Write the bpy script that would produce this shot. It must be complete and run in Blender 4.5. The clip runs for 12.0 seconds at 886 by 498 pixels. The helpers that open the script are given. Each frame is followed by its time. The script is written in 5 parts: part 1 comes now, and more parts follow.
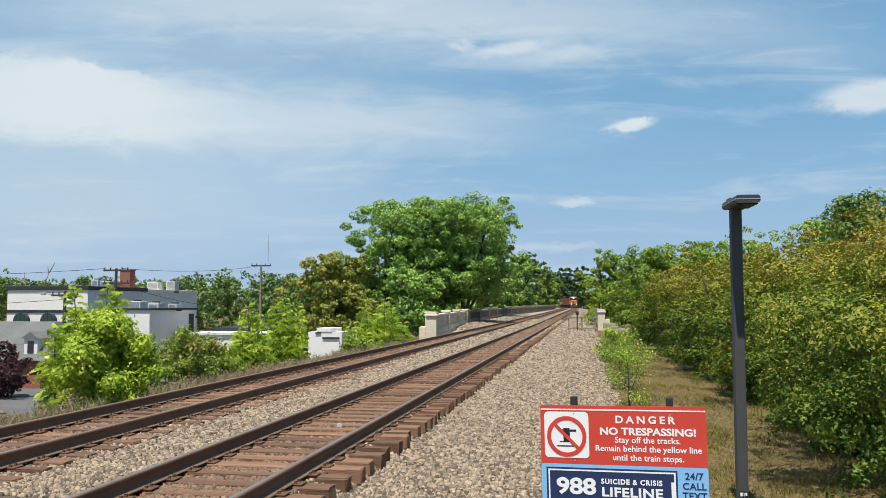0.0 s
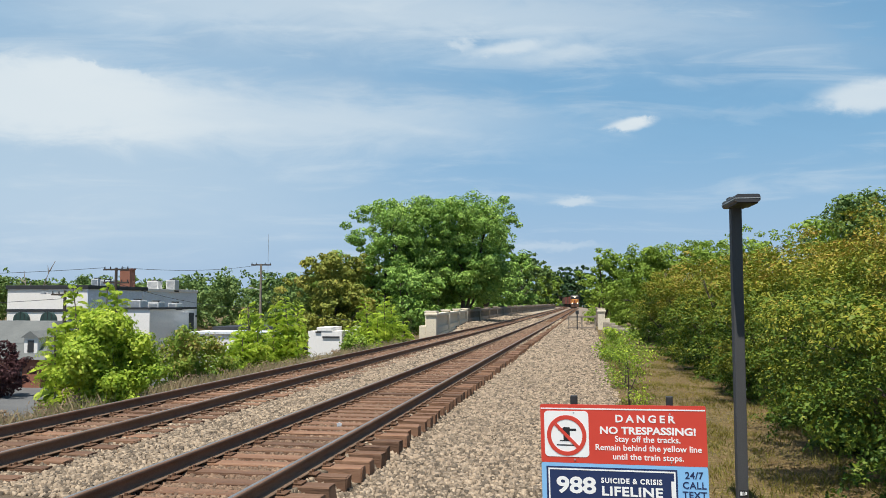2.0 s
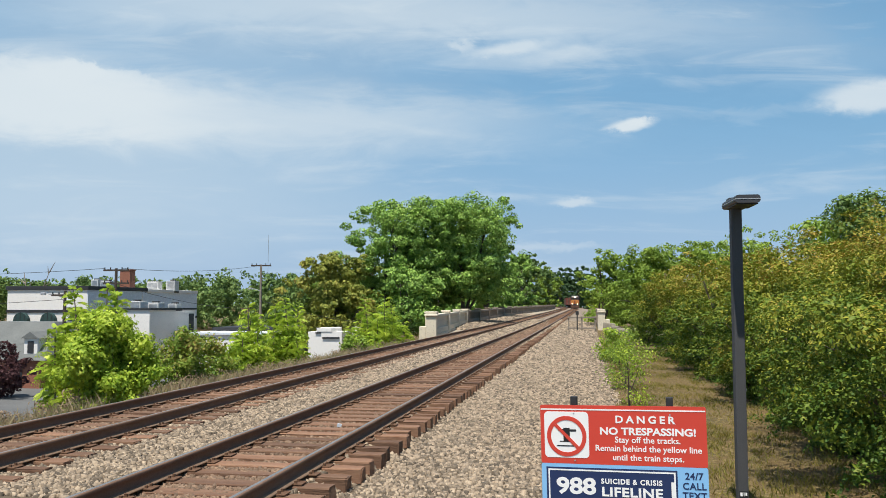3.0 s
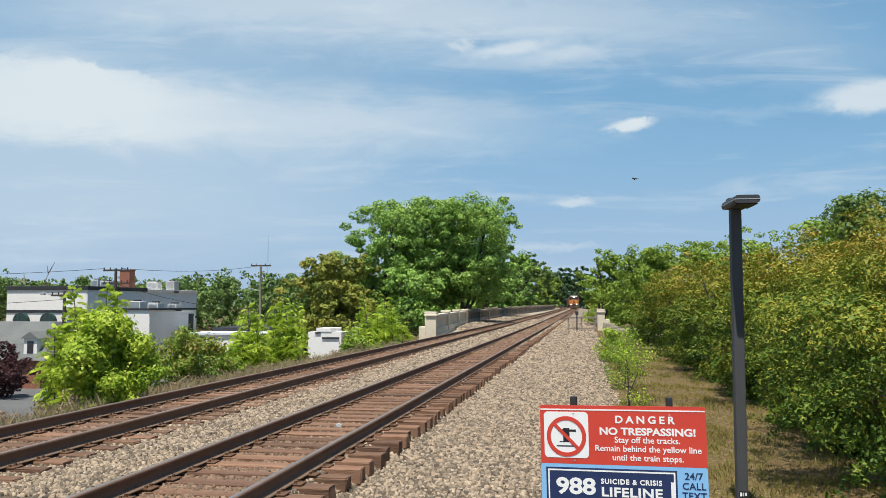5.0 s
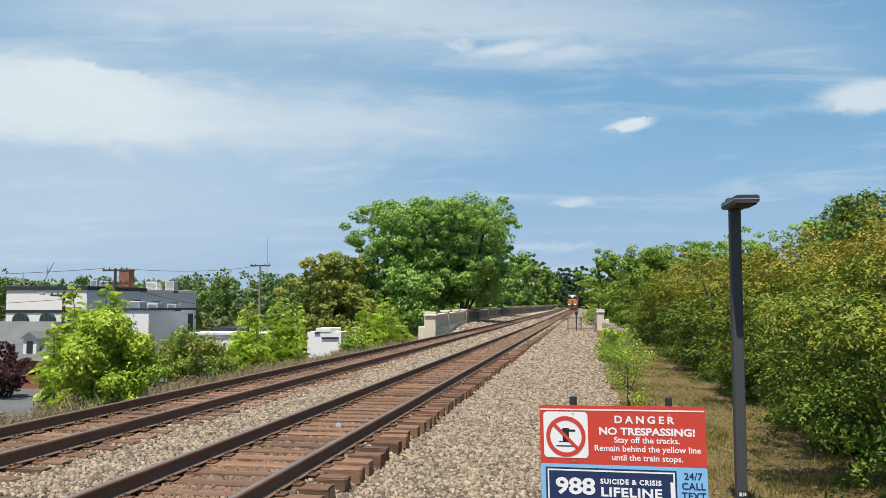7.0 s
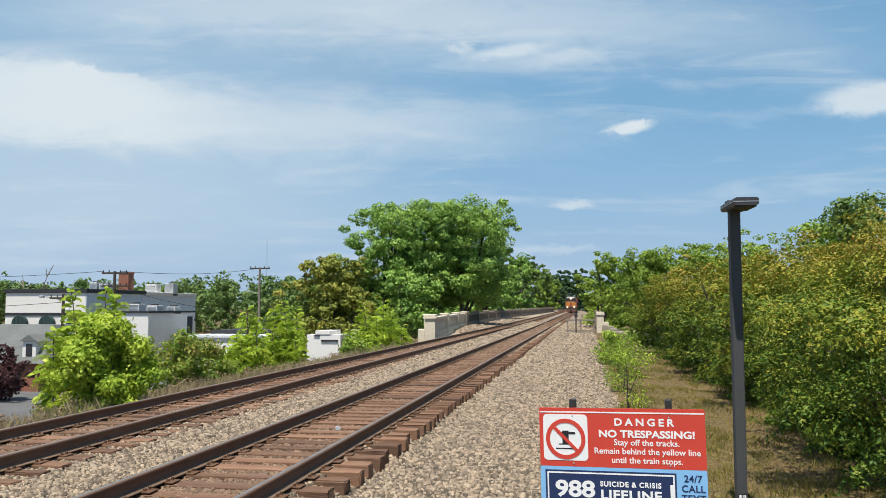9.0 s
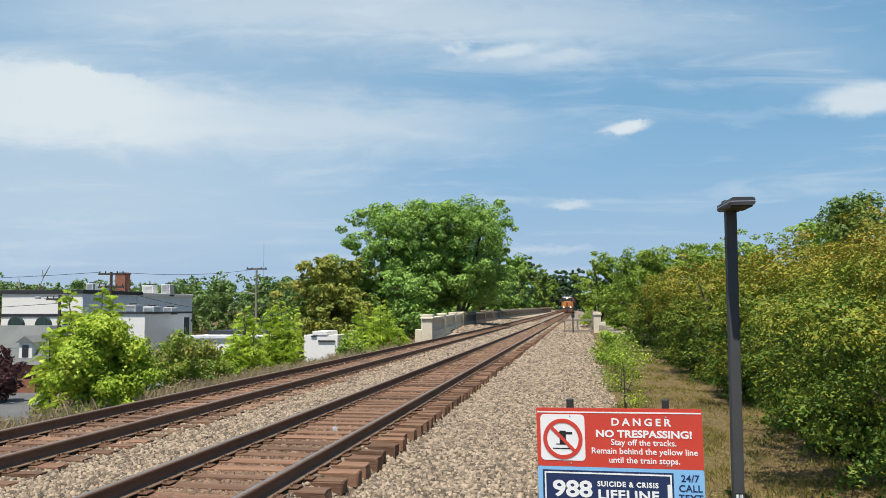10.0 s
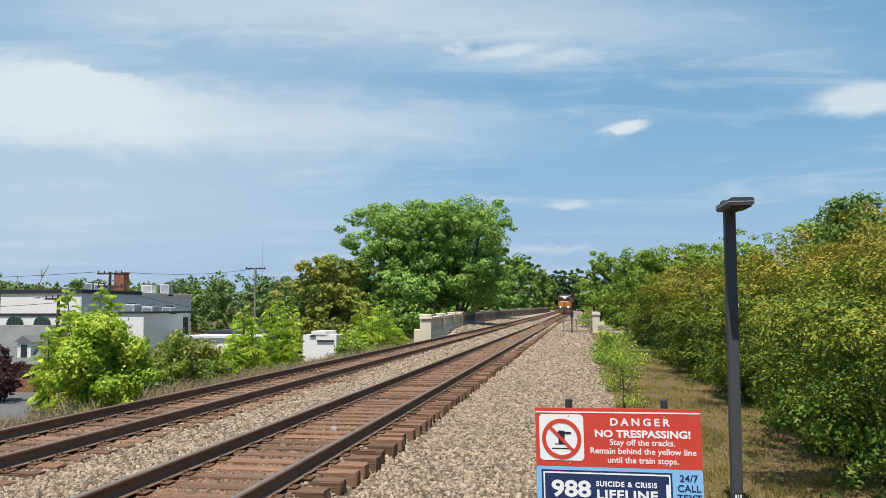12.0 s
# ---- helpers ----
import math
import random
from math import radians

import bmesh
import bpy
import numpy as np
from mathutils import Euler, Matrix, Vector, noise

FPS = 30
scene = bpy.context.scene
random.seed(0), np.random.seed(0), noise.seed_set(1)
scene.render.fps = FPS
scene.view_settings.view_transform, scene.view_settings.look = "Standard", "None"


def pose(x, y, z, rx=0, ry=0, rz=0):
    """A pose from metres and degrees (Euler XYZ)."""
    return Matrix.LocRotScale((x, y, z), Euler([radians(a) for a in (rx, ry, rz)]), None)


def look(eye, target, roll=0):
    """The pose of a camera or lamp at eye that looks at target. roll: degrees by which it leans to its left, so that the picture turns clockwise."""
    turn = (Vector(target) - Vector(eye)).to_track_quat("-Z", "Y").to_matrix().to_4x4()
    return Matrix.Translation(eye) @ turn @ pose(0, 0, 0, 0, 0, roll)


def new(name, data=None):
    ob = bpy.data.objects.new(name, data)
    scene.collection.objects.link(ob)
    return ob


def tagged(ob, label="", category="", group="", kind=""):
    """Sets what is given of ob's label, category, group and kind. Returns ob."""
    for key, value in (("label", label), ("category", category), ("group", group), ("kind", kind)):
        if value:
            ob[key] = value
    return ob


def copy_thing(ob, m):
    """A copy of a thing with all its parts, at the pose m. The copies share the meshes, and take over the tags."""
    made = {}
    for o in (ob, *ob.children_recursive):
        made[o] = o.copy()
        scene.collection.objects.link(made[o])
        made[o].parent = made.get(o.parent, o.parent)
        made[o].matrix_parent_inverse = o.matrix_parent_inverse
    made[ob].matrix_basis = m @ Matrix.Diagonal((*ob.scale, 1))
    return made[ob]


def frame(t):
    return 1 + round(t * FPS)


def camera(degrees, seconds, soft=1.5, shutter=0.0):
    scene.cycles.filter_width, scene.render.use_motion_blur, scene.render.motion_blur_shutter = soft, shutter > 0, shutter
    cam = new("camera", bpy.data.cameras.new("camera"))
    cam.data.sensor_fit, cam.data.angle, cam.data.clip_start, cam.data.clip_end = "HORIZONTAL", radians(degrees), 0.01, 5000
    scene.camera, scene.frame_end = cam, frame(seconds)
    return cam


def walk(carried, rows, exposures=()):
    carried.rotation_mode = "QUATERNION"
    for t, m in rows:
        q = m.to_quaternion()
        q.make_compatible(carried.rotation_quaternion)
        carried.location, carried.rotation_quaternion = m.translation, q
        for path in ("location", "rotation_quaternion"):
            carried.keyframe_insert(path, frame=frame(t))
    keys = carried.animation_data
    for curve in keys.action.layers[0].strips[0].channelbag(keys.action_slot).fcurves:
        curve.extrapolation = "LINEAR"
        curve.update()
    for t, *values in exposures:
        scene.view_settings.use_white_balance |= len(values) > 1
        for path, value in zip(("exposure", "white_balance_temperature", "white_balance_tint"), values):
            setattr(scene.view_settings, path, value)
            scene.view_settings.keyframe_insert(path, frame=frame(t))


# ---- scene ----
cam = camera(56.8, 12.0, soft=0.8)

# ---- camera: held by hand, it only turns a little ----
EYE_Z = 1.99
TURN = 0.0395


def held(dx, dy, roll):
    return pose(0, 0, EYE_Z, 93.906 + dy * TURN, 0, 9.91 + dx * TURN) @ pose(0, 0, 0, 0, 0, roll)


walk(cam, [(0.0, held(0, 0, 0)), (0.5, held(0, -1.5, 0)), (1.0, held(0, -2.8, 0)), (1.5, held(0, -1.6, 0)),
           (2.0, held(0, -1.5, 0)), (2.5, held(0, -1.3, 0)), (3.0, held(0, -0.2, 0)), (5.0, held(-0.5, 0, 0)),
           (6.0, held(-1.2, 0, 0)), (7.0, held(-1.4, 0, 0)), (9.0, held(-2.2, 4.5, -0.04)), (9.5, held(-6.3, 5.6, -0.15)),
           (10.0, held(-7.6, 5.0, -0.15)), (10.5, held(-8.2, 4.0, -0.12)), (11.0, held(-8.7, 3.8, -0.1)),
           (11.5, held(-9.0, 4.2, -0.12)), (12.0, held(-9.4, 4.8, -0.1))])

# ---- daylight ----
SUN_FROM = Vector((-0.055, -0.37, 1.0)).normalized()
scene.view_settings.exposure = 0.35


def wire(nt, kind, operation="", blend_type="", data_type="", interpolation_type="", **sets):
    n = nt.nodes.new(kind)
    if operation:
        n.operation = operation
    if data_type:
        n.data_type = data_type
    if blend_type:
        n.blend_type = blend_type
    if interpolation_type:
        n.interpolation_type = interpolation_type
    for k, v in sets.items():
        n.inputs[int(k[1:]) if k[0] == "i" and k[1:].isdigit() else k.replace("_", " ")].default_value = v
    return n


SKY_TINT = (0.78, 1.01, 1.05)
CLOUD = (7.1, 7.9, 8.4)
HAZE = (2.4, 4.75, 7.2)
HORIZON = (4.1, 5.35, 7.35)


def sky_world():
    w = bpy.data.worlds.new("daylight")
    scene.world = w
    w.use_nodes = True
    nt = w.node_tree
    nt.nodes.clear()
    ln = nt.links.new
    out, bg = nt.nodes.new("ShaderNodeOutputWorld"), nt.nodes.new("ShaderNodeBackground")
    sky = nt.nodes.new("ShaderNodeTexSky")
    sky.sky_type, sky.sun_disc = "NISHITA", False
    sky.sun_elevation, sky.sun_rotation = math.asin(SUN_FROM.z), math.atan2(SUN_FROM.x, SUN_FROM.y)
    sky.air_density, sky.dust_density, sky.ozone_density, sky.altitude = 1.0, 0.6, 2.0, 60
    tc = nt.nodes.new("ShaderNodeTexCoord")

    def m(op, a, b=0.0, c=None):
        n = wire(nt, "ShaderNodeMath", operation=op)
        for i, v in enumerate((a, b) if c is None else (a, b, c)):
            if isinstance(v, (int, float)):
                n.inputs[i].default_value = v
            else:
                ln(v, n.inputs[i])
        return n.outputs[0]

    def dot(v):
        n = wire(nt, "ShaderNodeVectorMath", operation="DOT_PRODUCT")
        ln(tc.outputs["Generated"], n.inputs[0])
        n.inputs[1].default_value = v
        return n.outputs["Value"]
    a = radians(9.91)
    ahead = m("MAXIMUM", dot((-math.sin(a), math.cos(a), 0)), 0.15)
    u = m("DIVIDE", dot((math.cos(a), math.sin(a), 0)), ahead)
    v = m("DIVIDE", dot((0, 0, 1)), ahead)

    def noise_at(su, sv, detail, rough, off, dist=0.0):
        cx = nt.nodes.new("ShaderNodeCombineXYZ")
        ln(m("MULTIPLY", u, su), cx.inputs[0])
        ln(m("MULTIPLY_ADD", v, sv, off), cx.inputs[1])
        cx.inputs[2].default_value = off
        n = wire(nt, "ShaderNodeTexNoise", Scale=1.0, Detail=detail, Roughness=rough, Distortion=dist)
        ln(cx.outputs[0], n.inputs["Vector"])
        return n.outputs["Fac"]
    fine = noise_at(9, 26, 6, 0.62, 3.1, 0.6)
    wide = noise_at(3.0, 11, 4, 0.55, 7.7, 0.4)
    puff = noise_at(34, 60, 6, 0.6, 1.3, 0.3)
    warp_u = m("MULTIPLY", m("SUBTRACT", wide, 0.5), 0.22)
    warp_v = m("MULTIPLY", m("SUBTRACT", fine, 0.5), 0.075)
    uw, vw = m("ADD", u, warp_u), m("ADD", v, warp_v)

    def bank(cu, cv, ru, rv, tilt, strength, hard, us=uw, vs=vw):
        c, s = math.cos(tilt), math.sin(tilt)
        du, dv = m("SUBTRACT", us, cu), m("SUBTRACT", vs, cv)
        p = m("MULTIPLY", m("ADD", m("MULTIPLY", du, c), m("MULTIPLY", dv, s)), 1 / ru)
        q = m("MULTIPLY", m("SUBTRACT", m("MULTIPLY", dv, c), m("MULTIPLY", du, s)), 1 / rv)
        d = m("SQRT", m("ADD", m("MULTIPLY", p, p), m("MULTIPLY", q, q)))
        n = wire(nt, "ShaderNodeMapRange", interpolation_type="SMOOTHERSTEP", From_Min=1.0 + hard, From_Max=1.0 - hard,
                 To_Min=0.0, To_Max=strength)
        ln(d, n.inputs["Value"])
        return n.outputs[0]
    pu = m("ADD", u, m("MULTIPLY", m("SUBTRACT", puff, 0.5), 0.05))
    pv = m("ADD", v, m("MULTIPLY", m("SUBTRACT", puff, 0.5), 0.022))
    banks = [bank(-0.49, 0.255, 0.19, 0.05, -0.08, 0.92, 0.5), bank(-0.36, 0.235, 0.42, 0.045, -0.04, 0.60, 0.75),
             bank(-0.12, 0.232, 0.22, 0.022, 0.04, 0.14, 0.9), bank(-0.50, 0.16, 0.36, 0.10, -0.03, 0.42, 0.95),
             bank(-0.10, 0.375, 0.38, 0.04, -0.05, 0.55, 0.95), bank(0.26, 0.33, 0.26, 0.035, -0.10, 0.16, 0.95), bank(0.022, 0.322, 0.017, 0.0065, -0.05, 0.55, 0.8, pu, pv), bank(0.155, 0.312, 0.045, 0.009, 0.1, 0.4, 0.9, pu, pv),
             bank(0.085, 0.318, 0.045, 0.0075, 0.16, 0.68, 0.75, pu, pv), bank(0.42, 0.243, 0.16, 0.008, 0.08, 0.12, 0.95),
             bank(0.535, 0.258, 0.07, 0.019, 0.10, 0.8, 0.5, pu, pv), bank(-0.30, 0.335, 0.34, 0.05, -0.03, 0.3, 0.95), bank(-0.43, 0.268, 0.10, 0.022, -0.2, 0.6, 0.5, pu, pv), bank(-0.452, 0.291, 0.030, 0.012, -0.1, 0.75, 0.3, pu, pv), bank(-0.395, 0.279, 0.040, 0.011, -0.15, 0.6, 0.4, pu, pv), bank(0.232, 0.2215, 0.028, 0.0066, 0.16, 0.95, 0.6, pu, pv), bank(0.240, 0.2265, 0.013, 0.0055, 0.1, 0.9, 0.7, pu, pv),
             bank(0.163, 0.126, 0.022, 0.0055, 0.04, 0.6, 0.75, pu, pv), bank(0.13, 0.07, 0.05, 0.005, 0.0, 0.35, 0.8, pu, pv)]
    streak = wire(nt, "ShaderNodeMapRange", interpolation_type="SMOOTHSTEP", From_Min=0.30, From_Max=0.75, To_Min=0.6, To_Max=0.78)
    ln(m("MULTIPLY_ADD", fine, 0.5, m("MULTIPLY", wide, 0.5)), streak.inputs["Value"])
    haze = wire(nt, "ShaderNodeMapRange", interpolation_type="SMOOTHSTEP", From_Min=0.26, From_Max=-0.02, To_Min=0.0, To_Max=0.8)
    ln(v, haze.inputs["Value"])
    wisp = wire(nt, "ShaderNodeMapRange", interpolation_type="SMOOTHSTEP", From_Min=0.47, From_Max=0.74, To_Min=0.0, To_Max=0.34)
    ln(noise_at(4.2, 27, 6, 0.58, 12.3, 0.7), wisp.inputs["Value"])
    banks.append(wisp.outputs[0])
    banks.append(bank(-0.465, 0.288, 0.05, 0.017, -0.12, 0.8, 0.55, pu, pv))
    clear = 1.0
    for b in banks:
        clear = m("MULTIPLY", clear, m("SUBTRACT", 1.0, b))
    cover = m("SUBTRACT", 1.0, clear)
    low = haze.outputs[0]
    # the veil thins out to deeper blue overhead
    high = wire(nt, "ShaderNodeMapRange", interpolation_type="SMOOTHSTEP", From_Min=0.42, From_Max=1.1, To_Min=1.0, To_Max=0.12)
    ln(v, high.inputs["Value"])
    thin = m("MULTIPLY", streak.outputs[0], high.outputs[0])
    cover = m("MULTIPLY", cover, high.outputs[0])
    mix, veil, base = wire(nt, "ShaderNodeMix", data_type="RGBA"), wire(nt, "ShaderNodeMix", data_type="RGBA"), wire(nt, "ShaderNodeMix", data_type="RGBA")
    tone = wire(nt, "ShaderNodeMix", data_type="RGBA", blend_type="MULTIPLY")
    tone.inputs[0].default_value = 1.0
    ln(sky.outputs[0], tone.inputs[6])
    tone.inputs[7].default_value = (SKY_TINT[0], SKY_TINT[1], SKY_TINT[2], 1)
    ln(cover, mix.inputs[0])
    ln(thin, veil.inputs[0])
    ln(tone.outputs[2], veil.inputs[6])
    veil.inputs[7].default_value = (*HAZE, 1)
    ln(low, base.inputs[0])
    ln(veil.outputs[2], base.inputs[6])
    base.inputs[7].default_value = (*HORIZON, 1)
    ln(base.outputs[2], mix.inputs[6])
    mix.inputs[7].default_value = (*CLOUD, 1)
    ln(mix.outputs[2], bg.inputs["Color"])
    bg.inputs["Strength"].default_value = 0.0785
    ln(bg.outputs[0], out.inputs["Surface"])


sky_world()
sun = new("sun", bpy.data.lights.new("sun", "SUN"))
sun.data.energy, sun.data.angle, sun.data.color = 5.0, radians(0.53), (1.0, 0.95, 0.86)
sun.matrix_basis = look(SUN_FROM * 100, (0, 0, 0))


# ---- materials ----
def surf(name, c1, c2, scale=4.0, rough=0.8, metal=0.0, bump=0.3, fine=40.0, each=0.0, island=0.0, spread=0.25, c3=None, depth=0.01, grain=None, mottle=0.2):
    """Two colours mixed by a coarse noise, fine grain on top, relief, and a change of tone from piece to piece."""
    mt = bpy.data.materials.new(name)
    mt.use_nodes = True
    nt = mt.node_tree
    ln = nt.links.new
    bs = nt.nodes["Principled BSDF"]
    tc = nt.nodes.new("ShaderNodeTexCoord")
    n1 = wire(nt, "ShaderNodeTexNoise", Scale=scale, Detail=5.0, Roughness=0.6)
    n2 = wire(nt, "ShaderNodeTexNoise", Scale=fine, Detail=4.0, Roughness=0.65)
    for n in (n1, n2):
        if grain:
            mp = wire(nt, "ShaderNodeMapping", Scale=grain)
            ln(tc.outputs["Object"], mp.inputs["Vector"])
            ln(mp.outputs[0], n.inputs["Vector"])
        else:
            ln(tc.outputs["Object"], n.inputs["Vector"])
    r = wire(nt, "ShaderNodeMapRange", From_Min=0.5 - spread, From_Max=0.5 + spread)
    ln(n1.outputs["Fac"], r.inputs["Value"])
    mx = wire(nt, "ShaderNodeMix", data_type="RGBA")
    ln(r.outputs[0], mx.inputs[0])
    mx.inputs[6].default_value, mx.inputs[7].default_value = (*c1, 1), (*c2, 1)
    col = mx.outputs[2]
    if c3:
        r3 = wire(nt, "ShaderNodeMapRange", From_Min=0.5, From_Max=0.72)
        ln(n2.outputs["Fac"], r3.inputs["Value"])
        m3 = wire(nt, "ShaderNodeMix", data_type="RGBA")
        ln(r3.outputs[0], m3.inputs[0])
        ln(col, m3.inputs[6])
        m3.inputs[7].default_value = (*c3, 1)
        col = m3.outputs[2]
    val = wire(nt, "ShaderNodeMapRange", From_Min=0.25, From_Max=0.75, To_Min=1 - mottle * 1.1, To_Max=1 + mottle * 0.9)
    ln(n2.outputs["Fac"], val.inputs["Value"])
    fac = val.outputs[0]
    for amount, node, sock in ((each, "ShaderNodeObjectInfo", "Random"), (island, "ShaderNodeNewGeometry", "Random Per Island")):
        if amount:
            src = nt.nodes.new(node)
            rr = wire(nt, "ShaderNodeMapRange", To_Min=1 - amount, To_Max=1 + amount)
            ln(src.outputs[sock], rr.inputs["Value"])
            mm = wire(nt, "ShaderNodeMath", operation="MULTIPLY")
            ln(fac, mm.inputs[0])
            ln(rr.outputs[0], mm.inputs[1])
            fac = mm.outputs[0]
    hsv = nt.nodes.new("ShaderNodeHueSaturation")
    ln(col, hsv.inputs["Color"])
    ln(fac, hsv.inputs["Value"])
    ln(hsv.outputs[0], bs.inputs["Base Color"])
    bs.inputs["Roughness"].default_value = rough
    bs.inputs["Metallic"].default_value = metal
    if bump:
        bp = wire(nt, "ShaderNodeBump", Strength=bump, Distance=depth)
        ln(n2.outputs["Fac"], bp.inputs["Height"])
        ln(bp.outputs[0], bs.inputs["Normal"])
    return mt


def leafy(name, tones, scale=0.5, through_light=0.25, rough=0.55, shoots_and_shade=0.0):
    """Leaves: one tone a leaf from a row of tones, drifting over the crown, lit from both sides."""
    mt = bpy.data.materials.new(name)
    mt.use_nodes = True
    nt = mt.node_tree
    ln = nt.links.new
    bs, out = nt.nodes["Principled BSDF"], nt.nodes["Material Output"]
    geo, tc = nt.nodes.new("ShaderNodeNewGeometry"), nt.nodes.new("ShaderNodeTexCoord")
    n = wire(nt, "ShaderNodeTexNoise", Scale=scale, Detail=3.0)
    ln(tc.outputs["Object"], n.inputs["Vector"])
    mm = wire(nt, "ShaderNodeMath", operation="MULTIPLY_ADD", i1=0.45)
    ln(geo.outputs["Random Per Island"], mm.inputs[0])
    sc = wire(nt, "ShaderNodeMapRange", From_Min=0.3, From_Max=0.7, To_Min=0.0, To_Max=0.55)
    ln(n.outputs["Fac"], sc.inputs["Value"])
    ln(sc.outputs[0], mm.inputs[2])
    ramp = nt.nodes.new("ShaderNodeValToRGB")
    el = ramp.color_ramp.elements
    while len(el) < len(tones):
        el.new(0.5)
    for i, c in enumerate(tones):
        el[i].position, el[i].color = i / (len(tones) - 1), (*c, 1)
    fac = mm.outputs[0]
    if shoots_and_shade:
        # warmer young growth towards the top; darker low tones stand in for shade
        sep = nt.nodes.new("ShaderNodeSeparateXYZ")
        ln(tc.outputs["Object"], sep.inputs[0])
        up = wire(nt, "ShaderNodeMapRange", From_Min=0.6, From_Max=3.8, To_Min=-shoots_and_shade, To_Max=shoots_and_shade)
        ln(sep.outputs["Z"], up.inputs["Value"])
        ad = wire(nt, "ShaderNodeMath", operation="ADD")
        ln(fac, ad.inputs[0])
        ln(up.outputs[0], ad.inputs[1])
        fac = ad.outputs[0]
    ln(fac, ramp.inputs[0])
    tr = nt.nodes.new("ShaderNodeBsdfTranslucent")
    mix = nt.nodes.new("ShaderNodeMixShader")
    mix.inputs[0].default_value = through_light
    ln(ramp.outputs[0], bs.inputs["Base Color"])
    ln(ramp.outputs[0], tr.inputs["Color"])
    bs.inputs["Roughness"].default_value = rough
    bs.inputs["Specular IOR Level"].default_value = 0.18
    ln(bs.outputs[0], mix.inputs[1])
    ln(tr.outputs[0], mix.inputs[2])
    ln(mix.outputs[0], out.inputs["Surface"])
    return mt


def glow(name, color, strength):
    mt = bpy.data.materials.new(name)
    mt.use_nodes = True
    bs = mt.node_tree.nodes["Principled BSDF"]
    bs.inputs["Base Color"].default_value = (0.8, 0.8, 0.8, 1)
    bs.inputs["Emission Color"].default_value = (*color, 1)
    bs.inputs["Emission Strength"].default_value = strength
    return mt


